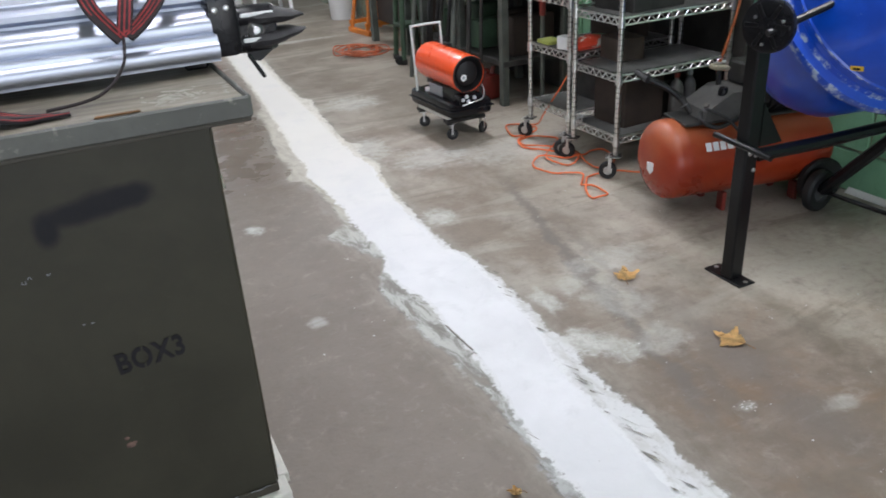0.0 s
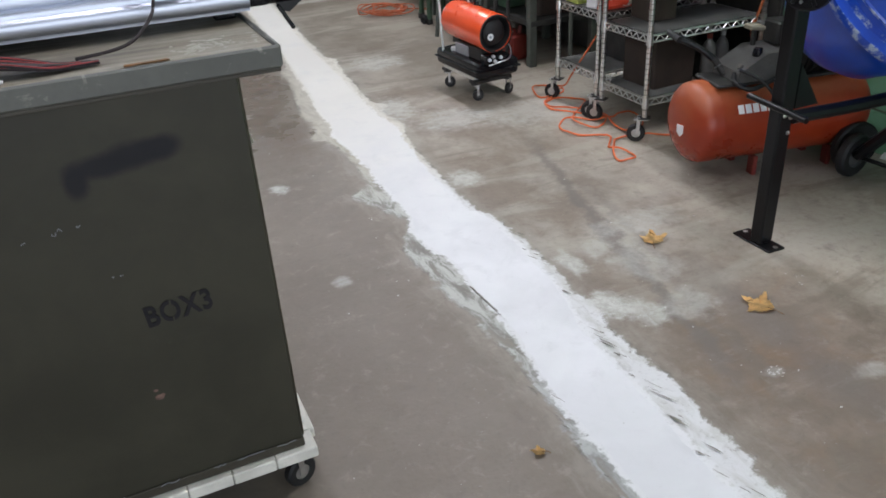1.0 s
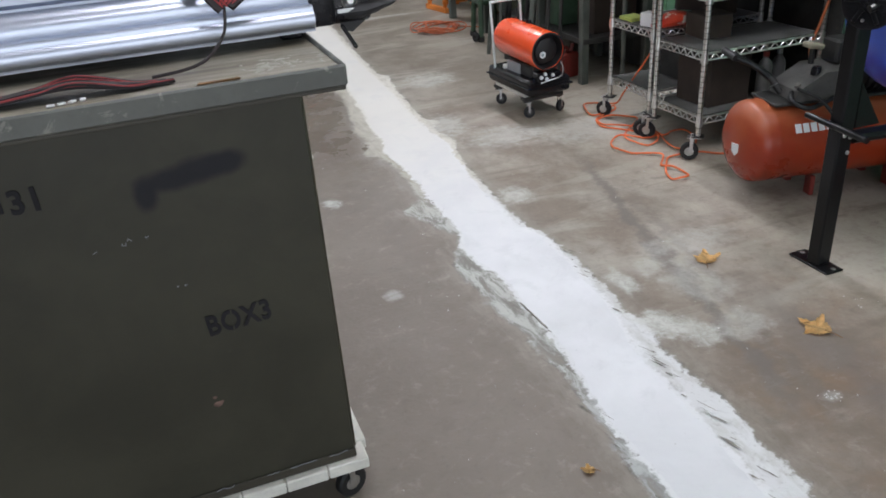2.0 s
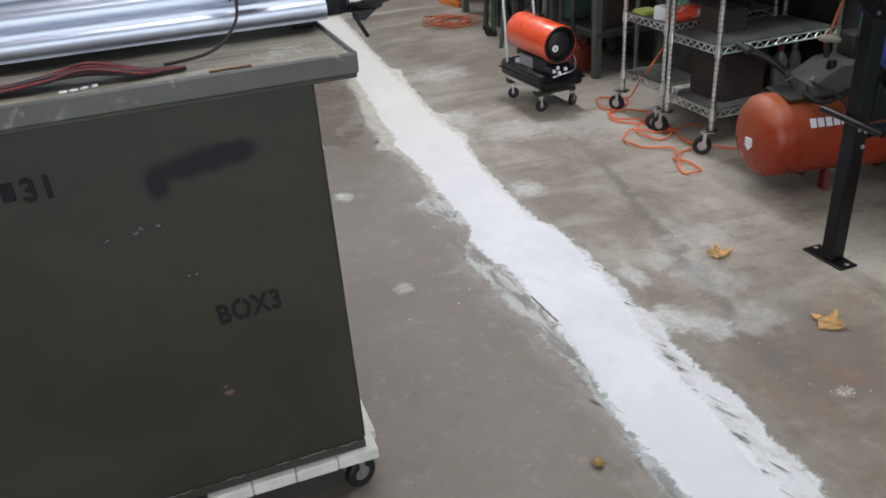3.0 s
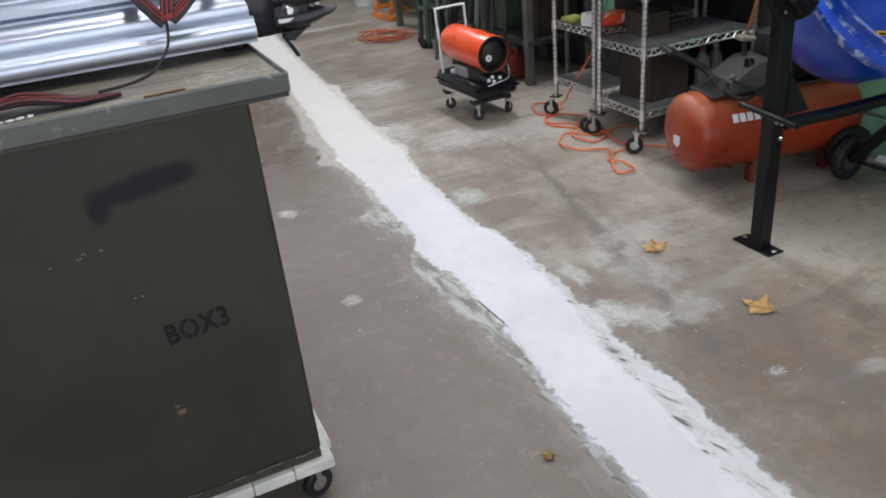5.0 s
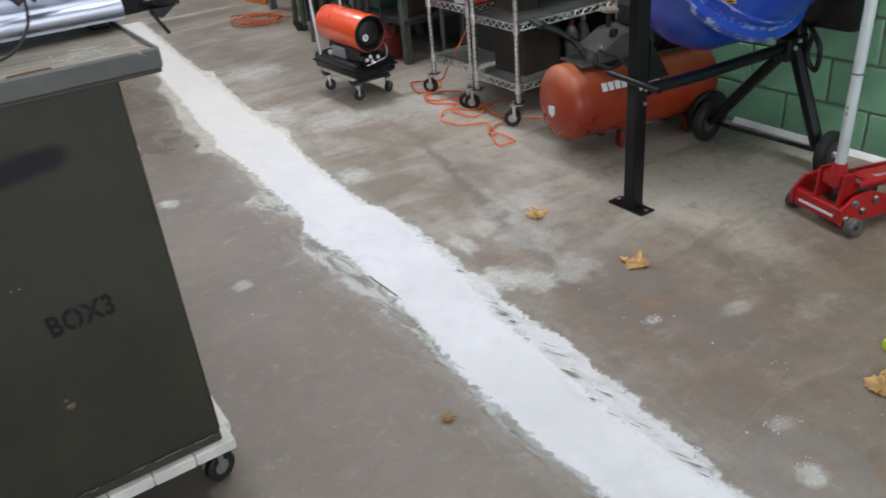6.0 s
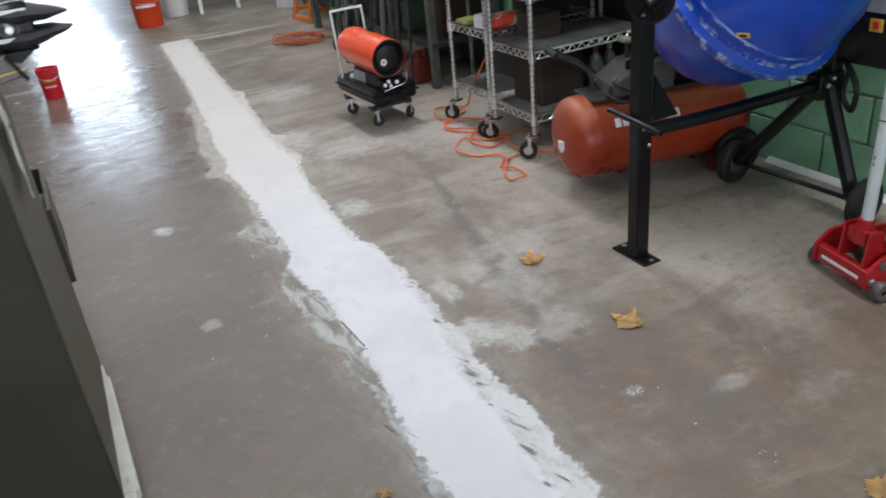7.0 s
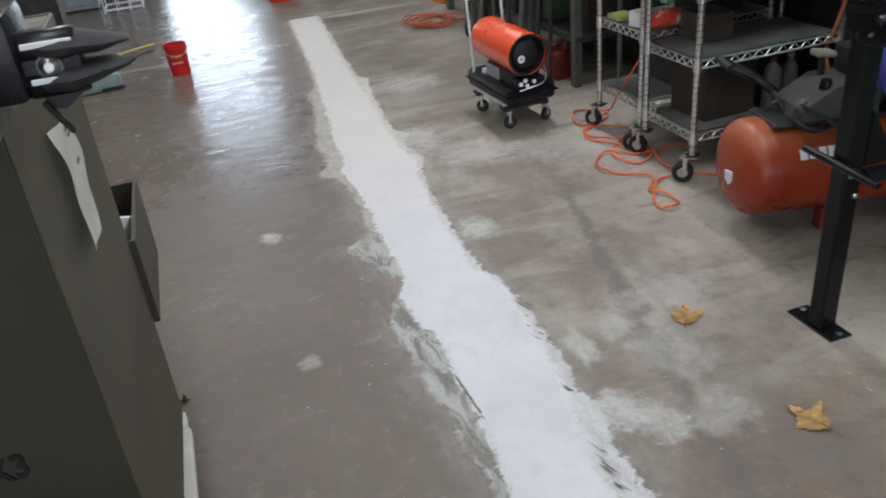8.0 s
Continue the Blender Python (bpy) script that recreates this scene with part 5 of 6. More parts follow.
# ---- orange heater on its little trolley ----
heater = thing("forced_air_heater", 2.03, 4.38, 0, 3, "bright orange forced-air heater on a black tank trolley", "heater")
m = along((0, -0.235, 0.405), (0, 1, 0.03))
part("shell", lathe([(0.103, 0.0), (0.108, 0.006), (0.108, 0.44), (0.103, 0.465), (0.082, 0.485), (0.07, 0.485), (0.085, 0.44), (0.100, 0.42), (0.100, 0.0)], m, 40, close=True), HEATER, heater, "orange enamelled barrel")
front = part("outlet", lathe([(0.097, -0.004), (0.1055, -0.003), (0.1055, 0.010), (0.097, 0.012), (0.084, 0.06), (0, 0.07)], m, 36), RUBBER, heater, "black outlet grille")
part("outlet_cone", lathe([(0.0, 0.006), (0.05, 0.010), (0.070, 0.024), (0.066, 0.034), (0, 0.034)], m, 28), RUBBER, front)
lm = along((-0.040, -0.240, 0.392), (0, -1, 0))
part("round_label", lathe([(0, 0.002), (0.019, 0.002), (0.019, 0)], lm, 20), WHITE_PLASTIC, front, "round white and blue label")
part("label_dot", lathe([(0, 0.0032), (0.009, 0.0030), (0.009, 0.002)], lm, 14), CABINET, front)
part("label_post", rod((-0.040, -0.239, 0.392), (-0.040, -0.17, 0.392), 0.006), BLACK_PLASTIC, front)
part("thermostat", box((0.03, 0.06, 0.505), (0.045, 0.13, 0.022), 0.006), BLACK_PLASTIC, heater)
part("top_knob", lathe([(0, 0.02), (0.014, 0.02), (0.016, 0)], Matrix.Translation((0.03, 0.03, 0.514)), 12), BLACK_PLASTIC, heater)
part("side_text_bar", box((-0.1025, 0.02, 0.425), (0.003, 0.12, 0.03), 0.001), paint("red_print", (0.42, 0.03, 0.02), 0.5), heater, smooth=0)
part("cradle", box((0, -0.01, 0.268), (0.12, 0.30, 0.09), 0.012, seg=2), DARK_STEEL, heater)
part("side_cover", box((-0.066, 0.05, 0.268), (0.012, 0.15, 0.07), 0.004), GREY_PLASTIC, heater)
fuel = part("fuel_tank", box((0.03, 0.05, 0.195), (0.285, 0.515, 0.098), 0.032, seg=3), BLACK_PLASTIC, heater, "glossy black fuel tank")
part("filler_cap", rod((-0.055, 0.16, 0.225), (-0.055, 0.16, 0.262), 0.024, seg=18), WHITE_PLASTIC, fuel, "white filler cap")
part("tank_seam", box((0.03, 0.05, 0.194), (0.302, 0.532, 0.010), 0.004), BLACK_PLASTIC, fuel)
part("control_box", box((0.01, -0.195, 0.258), (0.15, 0.07, 0.055), 0.008), BLACK_PLASTIC, heater)
for x, z in ((-0.045, 0.262), (-0.01, 0.25), (0.03, 0.266), (-0.02, 0.278)):
    part("control_knob", lathe([(0, 0.012), (0.010, 0.012), (0.012, 0)], along((x, -0.231, z), (-0.2, -1, 0.2)), 12), STEEL, heater)
part("wire_bail", sweep(smooth_path([(-0.06, -0.25, 0.235), (0.0, -0.265, 0.25), (0.07, -0.26, 0.262), (0.105, -0.22, 0.30), (0.095, -0.19, 0.345)], 6), 0.0035, seg=6), STEEL, heater)
part("wire_lead", sweep(smooth_path([(0.09, -0.18, 0.34), (0.12, -0.20, 0.28), (0.125, -0.18, 0.22), (0.135, -0.10, 0.20)], 6), 0.005, seg=6), RUBBER, heater)
part("frame_handle", sweep(smooth_path([(-0.100, 0.225, 0.20), (-0.100, 0.245, 0.44), (-0.100, 0.262, 0.605), (-0.085, 0.265, 0.620), (0.085, 0.265, 0.620), (0.100, 0.262, 0.605), (0.100, 0.245, 0.44), (0.100, 0.225, 0.20)], 4), 0.0075, seg=8), PALE_TUBE, heater, "pale tubular push handle")
part("trolley_board", box((-0.065, 0.06, 0.137), (0.06, 0.36, 0.022), 0.003), WHITE_WOOD, heater, "white painted board")
part("trolley_board", box((0.125, 0.06, 0.137), (0.06, 0.36, 0.022), 0.003), DARK_STEEL, heater)
for y in (-0.11, 0.23):
    part("trolley_bar", box((0.03, y, 0.115), (0.26, 0.06, 0.020), 0.003), DARK_STEEL, heater)
for x, y, tn in ((-0.075, -0.115, -10), (0.145, -0.115, 25), (-0.075, 0.235, -30), (0.145, 0.235, 15)):
    caster("caster", heater, x, y, 0.106, 0.034, tn, DARK_STEEL, 0.014, RIM_GREY)


# ---- chrome wire shelving ----
def wire_shelf(x, y, depth, length, decks, label, turn=0):
    s = thing("wire_shelf", x, y, 0, turn, label, "shelving", "chrome wire shelving")
    for px in (0.0, length):
        for py in (0.0, depth):
            post = part("post", rod((px, py, 0.125), (px, py, 1.55), 0.0125, seg=12), CHROME_POST, s)
            for k in range(3):
                part("groove", lathe([(0.0125, 0), (0.0136, 0.002), (0.0125, 0.004)], Matrix.Translation((px, py, 0.30 + 0.15 * k)), 12), CHROME, post)
            caster("caster", s, px, py, 0.128, 0.045, 140 + 40 * px - 50 * py, DARK_STEEL, 0.036)
    for z in decks:
        dk = part("deck", sweep([Vector(p) for p in ((0, 0, z), (length, 0, z), (length, depth, z), (0, depth, z))], 0.0052, seg=6, closed=True), CHROME, s)
        part("lower_rail", sweep([Vector(p) for p in ((0, 0, z - 0.032), (length, 0, z - 0.032), (length, depth, z - 0.032), (0, depth, z - 0.032))], 0.0048, seg=6, closed=True), CHROME, dk)
        for y0 in (0, depth):
            part("truss_wire", sweep([Vector((length * k / 24, y0, z - (0.032 if k % 2 else 0.002))) for k in range(25)], 0.0034, seg=5), CHROME, dk)
        for x0 in (0, length):
            part("truss_wire", sweep([Vector((x0, depth * k / 14, z - (0.032 if k % 2 else 0.002))) for k in range(15)], 0.0042, seg=5, up=(1, 0, 0)), CHROME, dk)
        for k in range(1, 19):
            yy = depth * k / 19
            part("wire", rod((0, yy, z + 0.003), (length, yy, z + 0.003), 0.0020, seg=5), CHROME, dk)
        part("liner", box((length / 2, depth / 2, z + 0.0055), (length - 0.03, depth - 0.02, 0.0018)), SHELF_LINER, dk, smooth=0)
        for xx in (length * 0.33, length * 0.66):
            part("cross_wire", rod((xx, 0, z - 0.004), (xx, depth, z - 0.004), 0.004, seg=5), CHROME, dk)
        for px in (0.0, length):
            for py in (0.0, depth):
                part("collar", rod((px, py, z - 0.042), (px, py, z + 0.008), 0.0175, 0.0155, seg=12), CHROME, dk)
    return s


DECK_A, DECK_B = (0.215, 0.525, 0.795, 1.15, 1.5), (0.235, 0.555, 0.83, 1.2, 1.5)
wire_shelf(2.365, 3.21, 0.365, 0.70, DECK_A, "chrome wire shelving on black casters, loaded with dark boxes")
wire_shelf(2.375, 3.635, 0.385, 0.68, DECK_B, "chrome wire shelving on black casters, half filled with supplies")


# added dark sheet: stands in for the shade between shelving and wall
solo("shade_sheet", box((3.105, 3.78, 0.80), (0.022, 1.30, 1.60), 0.003, m=pose(0, 0, 0, 0, 1.2)), DARK_STEEL, "dark sheet added behind the shelving in place of the shade there", "board")


def carton(x, y, z, s, material, label, turn=0, category="box"):
    t = thing("carton", x, y, z, turn, label, category)
    part("body", box((0, 0, s[2] / 2), s, 0.004), material, t)
    part("tape", box((0, 0, s[2] + 0.0008), (s[0] * 0.99, 0.04, 0.001)), BROWN_CARD, t, smooth=0)
    part("flap_gap", box((0, 0, s[2] + 0.0006), (0.003, s[1] * 0.98, 0.0008)), CARDBOARD, t, smooth=0)
    return t


carton(2.60, 3.42, 0.2215, (0.26, 0.24, 0.235), CARDBOARD, "dark brown carton on the bottom wire shelf", 3)
carton(2.88, 3.465, 0.2215, (0.22, 0.20, 0.18), DARK_STEEL, "black tool case on the bottom wire shelf", -4, "tool case")
carton(2.60, 3.49, 0.5315, (0.16, 0.17, 0.115), BROWN_CARD, "brown carton on the middle wire shelf", -6)
carton(2.62, 3.40, 0.8015, (0.34, 0.28, 0.16), DARK_STEEL, "black case on the upper wire shelf", 5, "case")
carton(2.62, 3.80, 0.8365, (0.30, 0.27, 0.20), DARK_STEEL, "black case on the upper wire shelf", -3, "case")
carton(2.85, 3.83, 0.5615, (0.20, 0.26, 0.20), CARDBOARD, "dark brown carton on the middle wire shelf", 2)
carton(2.82, 3.83, 0.2415, (0.40, 0.33, 0.26), DARK_STEEL, "black storage bin on the bottom wire shelf", 0, "bin")
# white jug box with a red-white bag
solo("white_box", box((2.42, 3.735, 0.5615 + 0.035), (0.065, 0.085, 0.07), 0.006, m=pose(0, 0, 0, 0, 0, 12)), WHITE_PLASTIC, "small white box on the chrome wire shelf", "box")
bm = bmesh.new()
rings = []
for i in range(10):
    t = i / 9
    w, h = 0.06 * math.sin(0.25 + t * 2.6) + 0.01, 0.034 * math.sin(0.3 + t * 2.5) + 0.004
    rings.append([bm.verts.new((2.395 + 0.27 * t, 3.665 + w * math.cos(a) + 0.004 * noise.noise(Vector((t * 7, a, 0))), 0.5605 + h + h * math.sin(a) * 0.99)) for a in [k * math.tau / 12 for k in range(12)]])
for a, b in zip(rings, rings[1:]):
    for k in range(12):
        bm.faces.new((a[k], a[(k + 1) % 12], b[(k + 1) % 12], b[k]))
bm.faces.new(rings[0][::-1])
bm.faces.new(rings[-1])
bag = solo("plastic_bag", bm, paint("red_orange_film", (0.70, 0.07, 0.03), 0.35, wear=(0.75, 0.70, 0.62), wear_at=0.58, wear_scale=12), "red and white plastic bag lying on the wire shelf", "bag")
solo("green_tub", lathe([(0, 0), (0.05, 0), (0.055, 0.05), (0.058, 0.055), (0, 0.057)], Matrix.Translation((2.60, 3.70, 0.5605)), 20), GREEN_PLASTIC, "green plastic tub on the wire shelf", "tub")
solo("folded_cloth", box((2.44, 3.92, 0.5615 + 0.012), (0.10, 0.12, 0.022), 0.008, seg=2), paint("olive_yellow_cloth", (0.30, 0.34, 0.08), 0.8, var=0.3), "folded yellow-green cloth on the wire shelf", "cloth")


def bottle(x, y, z, h, r, material, cap, label):
    t = thing("bottle", x, y, z, 0, label, "bottle", "bottles by the shelf")
    part("body", lathe([(0, 0), (r * 0.95, 0), (r, 0.006), (r, h * 0.68), (r * 0.8, h * 0.78), (r * 0.36, h * 0.86), (r * 0.34, h * 0.92), (0, h * 0.92)], None, 18), material, t)
    part("cap", rod((0, 0, h * 0.90), (0, 0, h), r * 0.42), cap, t)


bottle(2.80, 3.285, 0.2215, 0.24, 0.036, SHELF_LINER, TANK_FOOT, "grey bottle with a red cap on the shelf")
bottle(2.89, 3.29, 0.2215, 0.24, 0.034, RIM_GREY, GREY_PLASTIC, "dark grey bottle with a pale grey cap on the shelf")
bottle(2.72, 3.03, 0.0, 0.30, 0.05, TANK_FOOT, BLACK_PLASTIC, "dark red canister behind the compressor")
# round ring hanging at the lower deck
solo("wire_ring", sweep([Vector((2.362, 3.515 + 0.018 * math.cos(a), 0.245 + 0.018 * math.sin(a))) for a in [k * math.tau / 16 for k in range(16)]], 0.003, seg=6, closed=True, up=(1, 0, 0)), STEEL, "small steel ring on the lower wire deck", "ring")

# ---- cords ----
hang = [(2.40, 3.62, 0.60), (2.40, 3.67, 0.466), (2.40, 3.714, 0.40), (2.41, 3.826, 0.283), (2.47, 4.03, 0.12), (2.53, 4.19, 0.012)]
tangle = [(2.465, 4.252), (2.376, 4.279), (2.319, 4.209), (2.293, 4.09), (2.353, 4.06), (2.47, 4.138), (2.461, 4.10), (2.302, 4.014), (2.239, 3.939), (2.238, 3.866), (2.281, 3.774), (2.363, 3.626), (2.44, 3.577), (2.496, 3.592), (2.554, 3.563), (2.561, 3.483), (2.494, 3.381), (2.41, 3.327), (2.372, 3.38), (2.377, 3.478), (2.411, 3.579), (2.424, 3.673), (2.372, 3.769), (2.295, 3.828), (2.26, 3.907), (2.265, 3.97), (2.354, 3.989), (2.449, 3.955), (2.471, 3.882), (2.398, 3.798)]
tangle += [(2.304, 3.733), (2.239, 3.647), (2.226, 3.549), (2.273, 3.488), (2.342, 3.508), (2.385, 3.56), (2.327, 3.591), (2.271, 3.651), (2.205, 3.668), (2.14, 3.627), (2.1, 3.549), (2.099, 3.489), (2.143, 3.432), (2.21, 3.376), (2.242, 3.313), (2.185, 3.244), (2.16, 3.205), (2.189, 3.155), (2.208, 3.086), (2.188, 3.036), (2.139, 3.022), (2.107, 3.053), (2.132, 3.131), (2.199, 3.222), (2.258, 3.289), (2.324, 3.285), (2.415, 3.251), (2.509, 3.201), (2.65, 3.12), (2.78, 3.08)]
c1 = hang + [(px, py, 0.007 + 0.006 * (k % 3)) for k, (px, py) in enumerate(tangle)]
solo("extension_cord", sweep(smooth_path(c1, 6), 0.0050, seg=7), CORD, "orange extension cord tangled on the floor by the shelving", "cord")
random.seed(4)
coil = []
for k in range(70):
    a = k * 0.62
    r = 0.17 + 0.05 * math.sin(k * 0.37) + random.uniform(-0.02, 0.02)
    coil.append((2.44 + 1.05 * r * math.cos(a) + 0.03 * math.sin(k * 0.2), 6.98 + r * 1.15 * math.sin(a), 0.010 + 0.035 * abs(math.sin(k * 0.9)) * (0.4 + k / 110)))
coil += [(2.62, 6.95, 0.01), (2.80, 6.75, 0.01), (2.95, 6.60, 0.01)]
solo("coiled_cord", sweep(smooth_path(coil, 5), 0.0058, seg=6), OLD_CORD, "orange extension cord coiled in a loose heap on the floor", "cord")
solo("air_hose", sweep(smooth_path([(3.06, 3.19, 1.35), (3.07, 3.20, 1.0), (3.06, 3.17, 0.80), (3.03, 3.20, 0.58), (3.01, 3.22, 0.44), (3.03, 3.16, 0.30)], 7), 0.0075, seg=8), paint("brown_orange_rubber", (0.42, 0.13, 0.05), 0.5), "orange-brown air hose hanging in front of the green wall", "hose")


# ---- dry leaves on the floor ----
def maple_leaf(x, y, size, turn, material, label, seed):
    bm = bmesh.new()
    random.seed(seed)
    pts = []
    lobes = [(-2.5, 0.62), (-1.25, 0.95), (0.0, 1.0), (1.25, 0.85), (2.45, 0.55)]
    n = 60
    for k in range(n):
        a = -math.pi + k * math.tau / n
        r = 0.60
        for la, lr in lobes:
            r = max(r, lr * max(0.0, 1 - abs((a - la + math.pi) % math.tau - math.pi) / 0.72) ** 0.6)
        r *= 1 + random.uniform(-0.14, 0.10)
        pts.append((r * math.cos(a), r * math.sin(a)))
    centre = bm.verts.new((0, 0, 0.006))
    ring = []
    inner = []
    for px, py in pts:
        d = math.hypot(px, py)
        lift = 0.003 + 0.020 * (d ** 2) * (0.5 + noise.noise(Vector((px * 2, py * 2, seed))))
        ring.append(bm.verts.new((px * size, py * size, max(0.0015, lift))))
        inner.append(bm.verts.new((px * size * 0.5, py * size * 0.5, 0.005 + 0.004 * noise.noise(Vector((px * 3, py * 3, seed + 2))))))
    for k in range(n):
        j = (k + 1) % n
        bm.faces.new((centre, inner[k], inner[j]))
        bm.faces.new((inner[k], ring[k], ring[j], inner[j]))
    bmesh.ops.solidify(bm, geom=list(bm.faces), thickness=0.0007)
    leaf = thing("dry_leaf", x, y, 0.0012, turn, label, "leaf", "dry leaves")
    part("blade", bm, material, leaf)
    part("stalk", sweep(smooth_path([(-0.3 * size, 0, 0.006), (-0.8 * size, 0.1 * size, 0.010), (-1.15 * size, 0.05 * size, 0.004)], 5), 0.0011, seg=5), LEAF_BROWN, leaf)


maple_leaf(1.75, 2.345, 0.062, 60, LEAF, "curled yellow-brown maple leaf on the concrete floor", 3)
maple_leaf(1.762, 1.80, 0.070, 110, LEAF, "large yellow-brown maple leaf on the concrete floor", 7)
maple_leaf(1.76, 0.90, 0.070, 20, LEAF, "yellow-brown maple leaf on the concrete floor", 11)
maple_leaf(0.768, 1.557, 0.024, 150, LEAF, "small curled brown leaf on the concrete floor", 5)
maple_leaf(0.20, 2.63, 0.022, 80, LEAF_BROWN, "small brown leaf beside the crate", 9)
tape = thing("tape_measure", 1.945, 0.972, 0, -20, "lime-green plastic tape measure lying on the floor", "tape measure")
part("case", box((0, 0, 0.016), (0.062, 0.040, 0.032), 0.007, seg=2), LIME, tape)
part("label_face", box((0.005, -0.0235, 0.018), (0.04, 0.002, 0.02), 0.0005), WHITE_PLASTIC, tape)

# chips and crumbs scattered over the floor
bm = bmesh.new()
random.seed(21)
for k in range(210):
    cx, cy = random.uniform(-0.2, 2.6), random.uniform(0.8, 5.5)
    if 0.9 < cx < 1.3:
        continue
    s = random.choice((0.001, 0.0012, 0.0015, 0.002, 0.003))
    box((cx, cy, s * 0.4), (s * random.uniform(1, 2.4), s * random.uniform(0.8, 1.6), s * 0.8), m=pose(0, 0, 0, 0, 0, random.uniform(0, 180)), bm=bm)
for cx, cy, n, spread in ((1.545, 1.525, 26, 0.014), (1.43, 0.985, 22, 0.022), (1.36, 0.86, 8, 0.02), (0.60, 3.6, 6, 0.03), (1.64, 1.11, 6, 0.02), (2.02, 1.86, 7, 0.02)):
    for k in range(n):
        s = random.uniform(0.0008, 0.0032)
        box((cx + random.gauss(0, spread), cy + random.gauss(0, spread), s * 0.3), (s * 1.8, s, s * 0.6), m=pose(0, 0, 0, 0, 0, random.uniform(0, 180)), bm=bm)
solo("floor_crumbs", bm, CHALK, "pale chips and crumbs scattered over the concrete", "debris", kind="stuff", smooth=0)
bm = bmesh.new()
random.seed(8)
for k in range(46):
    cy = random.uniform(0.95, 2.0) if k % 4 else random.uniform(2.0, 2.75)
    left_side = k % 7 == 0
    edge = edge_at(WHITE_LEFT, cy) + random.uniform(-0.030, 0.016) if left_side else edge_at(WHITE_RIGHT, cy) + random.uniform(-0.010, 0.045)
    ln, w = random.uniform(0.012, 0.075), random.uniform(0.0008, 0.0042)
    outline = []
    for q in range(9):
        t = q / 8
        outline.append((edge + 0.35 * ln * (0.5 - t) + w * math.sin(math.pi * t) * random.uniform(0.4, 1.2), cy + ln * t))
    for q in range(7, 0, -1):
        t = q / 8
        outline.append((edge + 0.35 * ln * (0.5 - t) - w * math.sin(math.pi * t) * random.uniform(0.4, 1.2), cy + ln * t))
    bm.faces.new([bm.verts.new((px, py, 0.0042)) for px, py in outline])
# the one long groove left open along the edge
groove = [(0.990 + 0.0012 * math.sin(q * 1.9) - 0.0006 * q, 2.20 + 0.19 * q / 12, 0.0030) for q in range(13)]
sweep([Vector(p) for p in groove], 0.0026, 0.0010, bm=bm, flat=True)
solo("floor_scars", bm, paint("dark_grit", (0.21, 0.195, 0.17), 0.85, var=0.4, scale=40), "dark gritty scars along the edges of the white filler", "debris", kind="stuff", smooth=0)

# ---- machines and stock in the shade behind the heater ----
rack = thing("steel_rack", 2.93, 5.3, 0, 0, "dark steel stock rack with grey posts, packed with grimy parts", "rack")
for x in (-0.33, 0.15):
    for y in (-0.60, 0.0, 0.62):
        part("post", box((x, y, 0.8), (0.05, 0.05, 1.6), 0.003), POST_GREY, rack)
for z in (0.28, 0.72, 1.15):
    part("shelf_board", box((-0.09, 0.01, z), (0.52, 1.28, 0.035), 0.003), DARK_STEEL, rack)
# added sheet that hides the lit wall, so the rack's gaps stay dark
part("added_dark_backing", box((0.185, 0.01, 0.82), (0.012, 1.30, 1.6), 0.002), DARK_STEEL, rack)
random.seed(15)
for z in (0.2985, 0.7385):
    for k in range(6):
        y = -0.48 + k * 0.19
        s = (random.uniform(0.18, 0.34), random.uniform(0.11, 0.165), random.uniform(0.14, 0.30))
        mtl = random.choice((DARK_STEEL, CARDBOARD, GREEN_STEEL, DARK_STEEL, POST_GREY))
        solo("parts_bin", box((2.83 + random.uniform(-0.03, 0.05), 5.3 + y, z + s[2] / 2), s, 0.008), mtl, "grimy dark bin of parts on the steel rack", "bin", "parts bins")
bar_label = "dark steel bar leaning against the stock rack"
for k, (x, y, tx, ty, r) in enumerate(((2.50, 5.05, 2.62, 5.10, 0.016), (2.46, 5.22, 2.60, 5.25, 0.020), (2.44, 5.42, 2.62, 5.40, 0.014), (2.48, 5.62, 2.60, 5.66, 0.022), (2.43, 5.85, 2.60, 5.85, 0.016), (2.50, 4.86, 2.60, 4.92, 0.012))):
    solo("leaning_bar", rod((x, y, 0.0), (tx, ty, 1.5), r, seg=10), (DARK_STEEL, POST_GREY, DARK_STEEL)[k % 3], bar_label, "bar", "leaning bars")
for k, (y, dz) in enumerate(((5.15, 0.0), (5.30, 0.1), (5.48, -0.05))):
    p = smooth_path([(2.56, y, 1.2), (2.50, y + 0.05, 0.8 + dz), (2.47, y + 0.10, 0.45 + dz), (2.50, y + 0.16, 0.36 + dz), (2.54, y + 0.18, 0.6 + dz), (2.57, y + 0.16, 1.2)], 6)
    solo("hanging_cable", sweep(p, 0.012, seg=7), RUBBER, "black cable hanging in a loop on the stock rack", "cable", "hanging cables")
pole = thing("jack_stand_pole", 2.77, 4.50, 0, 0, "thin grey steel pole with a dark red top", "pole")
part("tube", rod((0, 0, 0), (0, 0, 0.62), 0.014), POST_GREY, pole)
part("head", rod((0, 0, 0.60), (0, 0, 0.74), 0.021), TANK_FOOT, pole, "dark red head")
can = thing("fuel_can", 2.60, 4.93, 0, 15, "small dark red fuel can behind the heater", "fuel can")
part("body", box((0, 0, 0.085), (0.15, 0.13, 0.17), 0.03, seg=2), TANK_FOOT, can)
part("spout", rod((0.04, 0, 0.16), (0.06, 0, 0.215), 0.014), TANK_FOOT, can)
part("grip", sweep(smooth_path([(-0.06, 0, 0.16), (-0.05, 0, 0.20), (0.0, 0, 0.20), (0.01, 0, 0.16)], 5), 0.010, seg=8), TANK_FOOT, can)
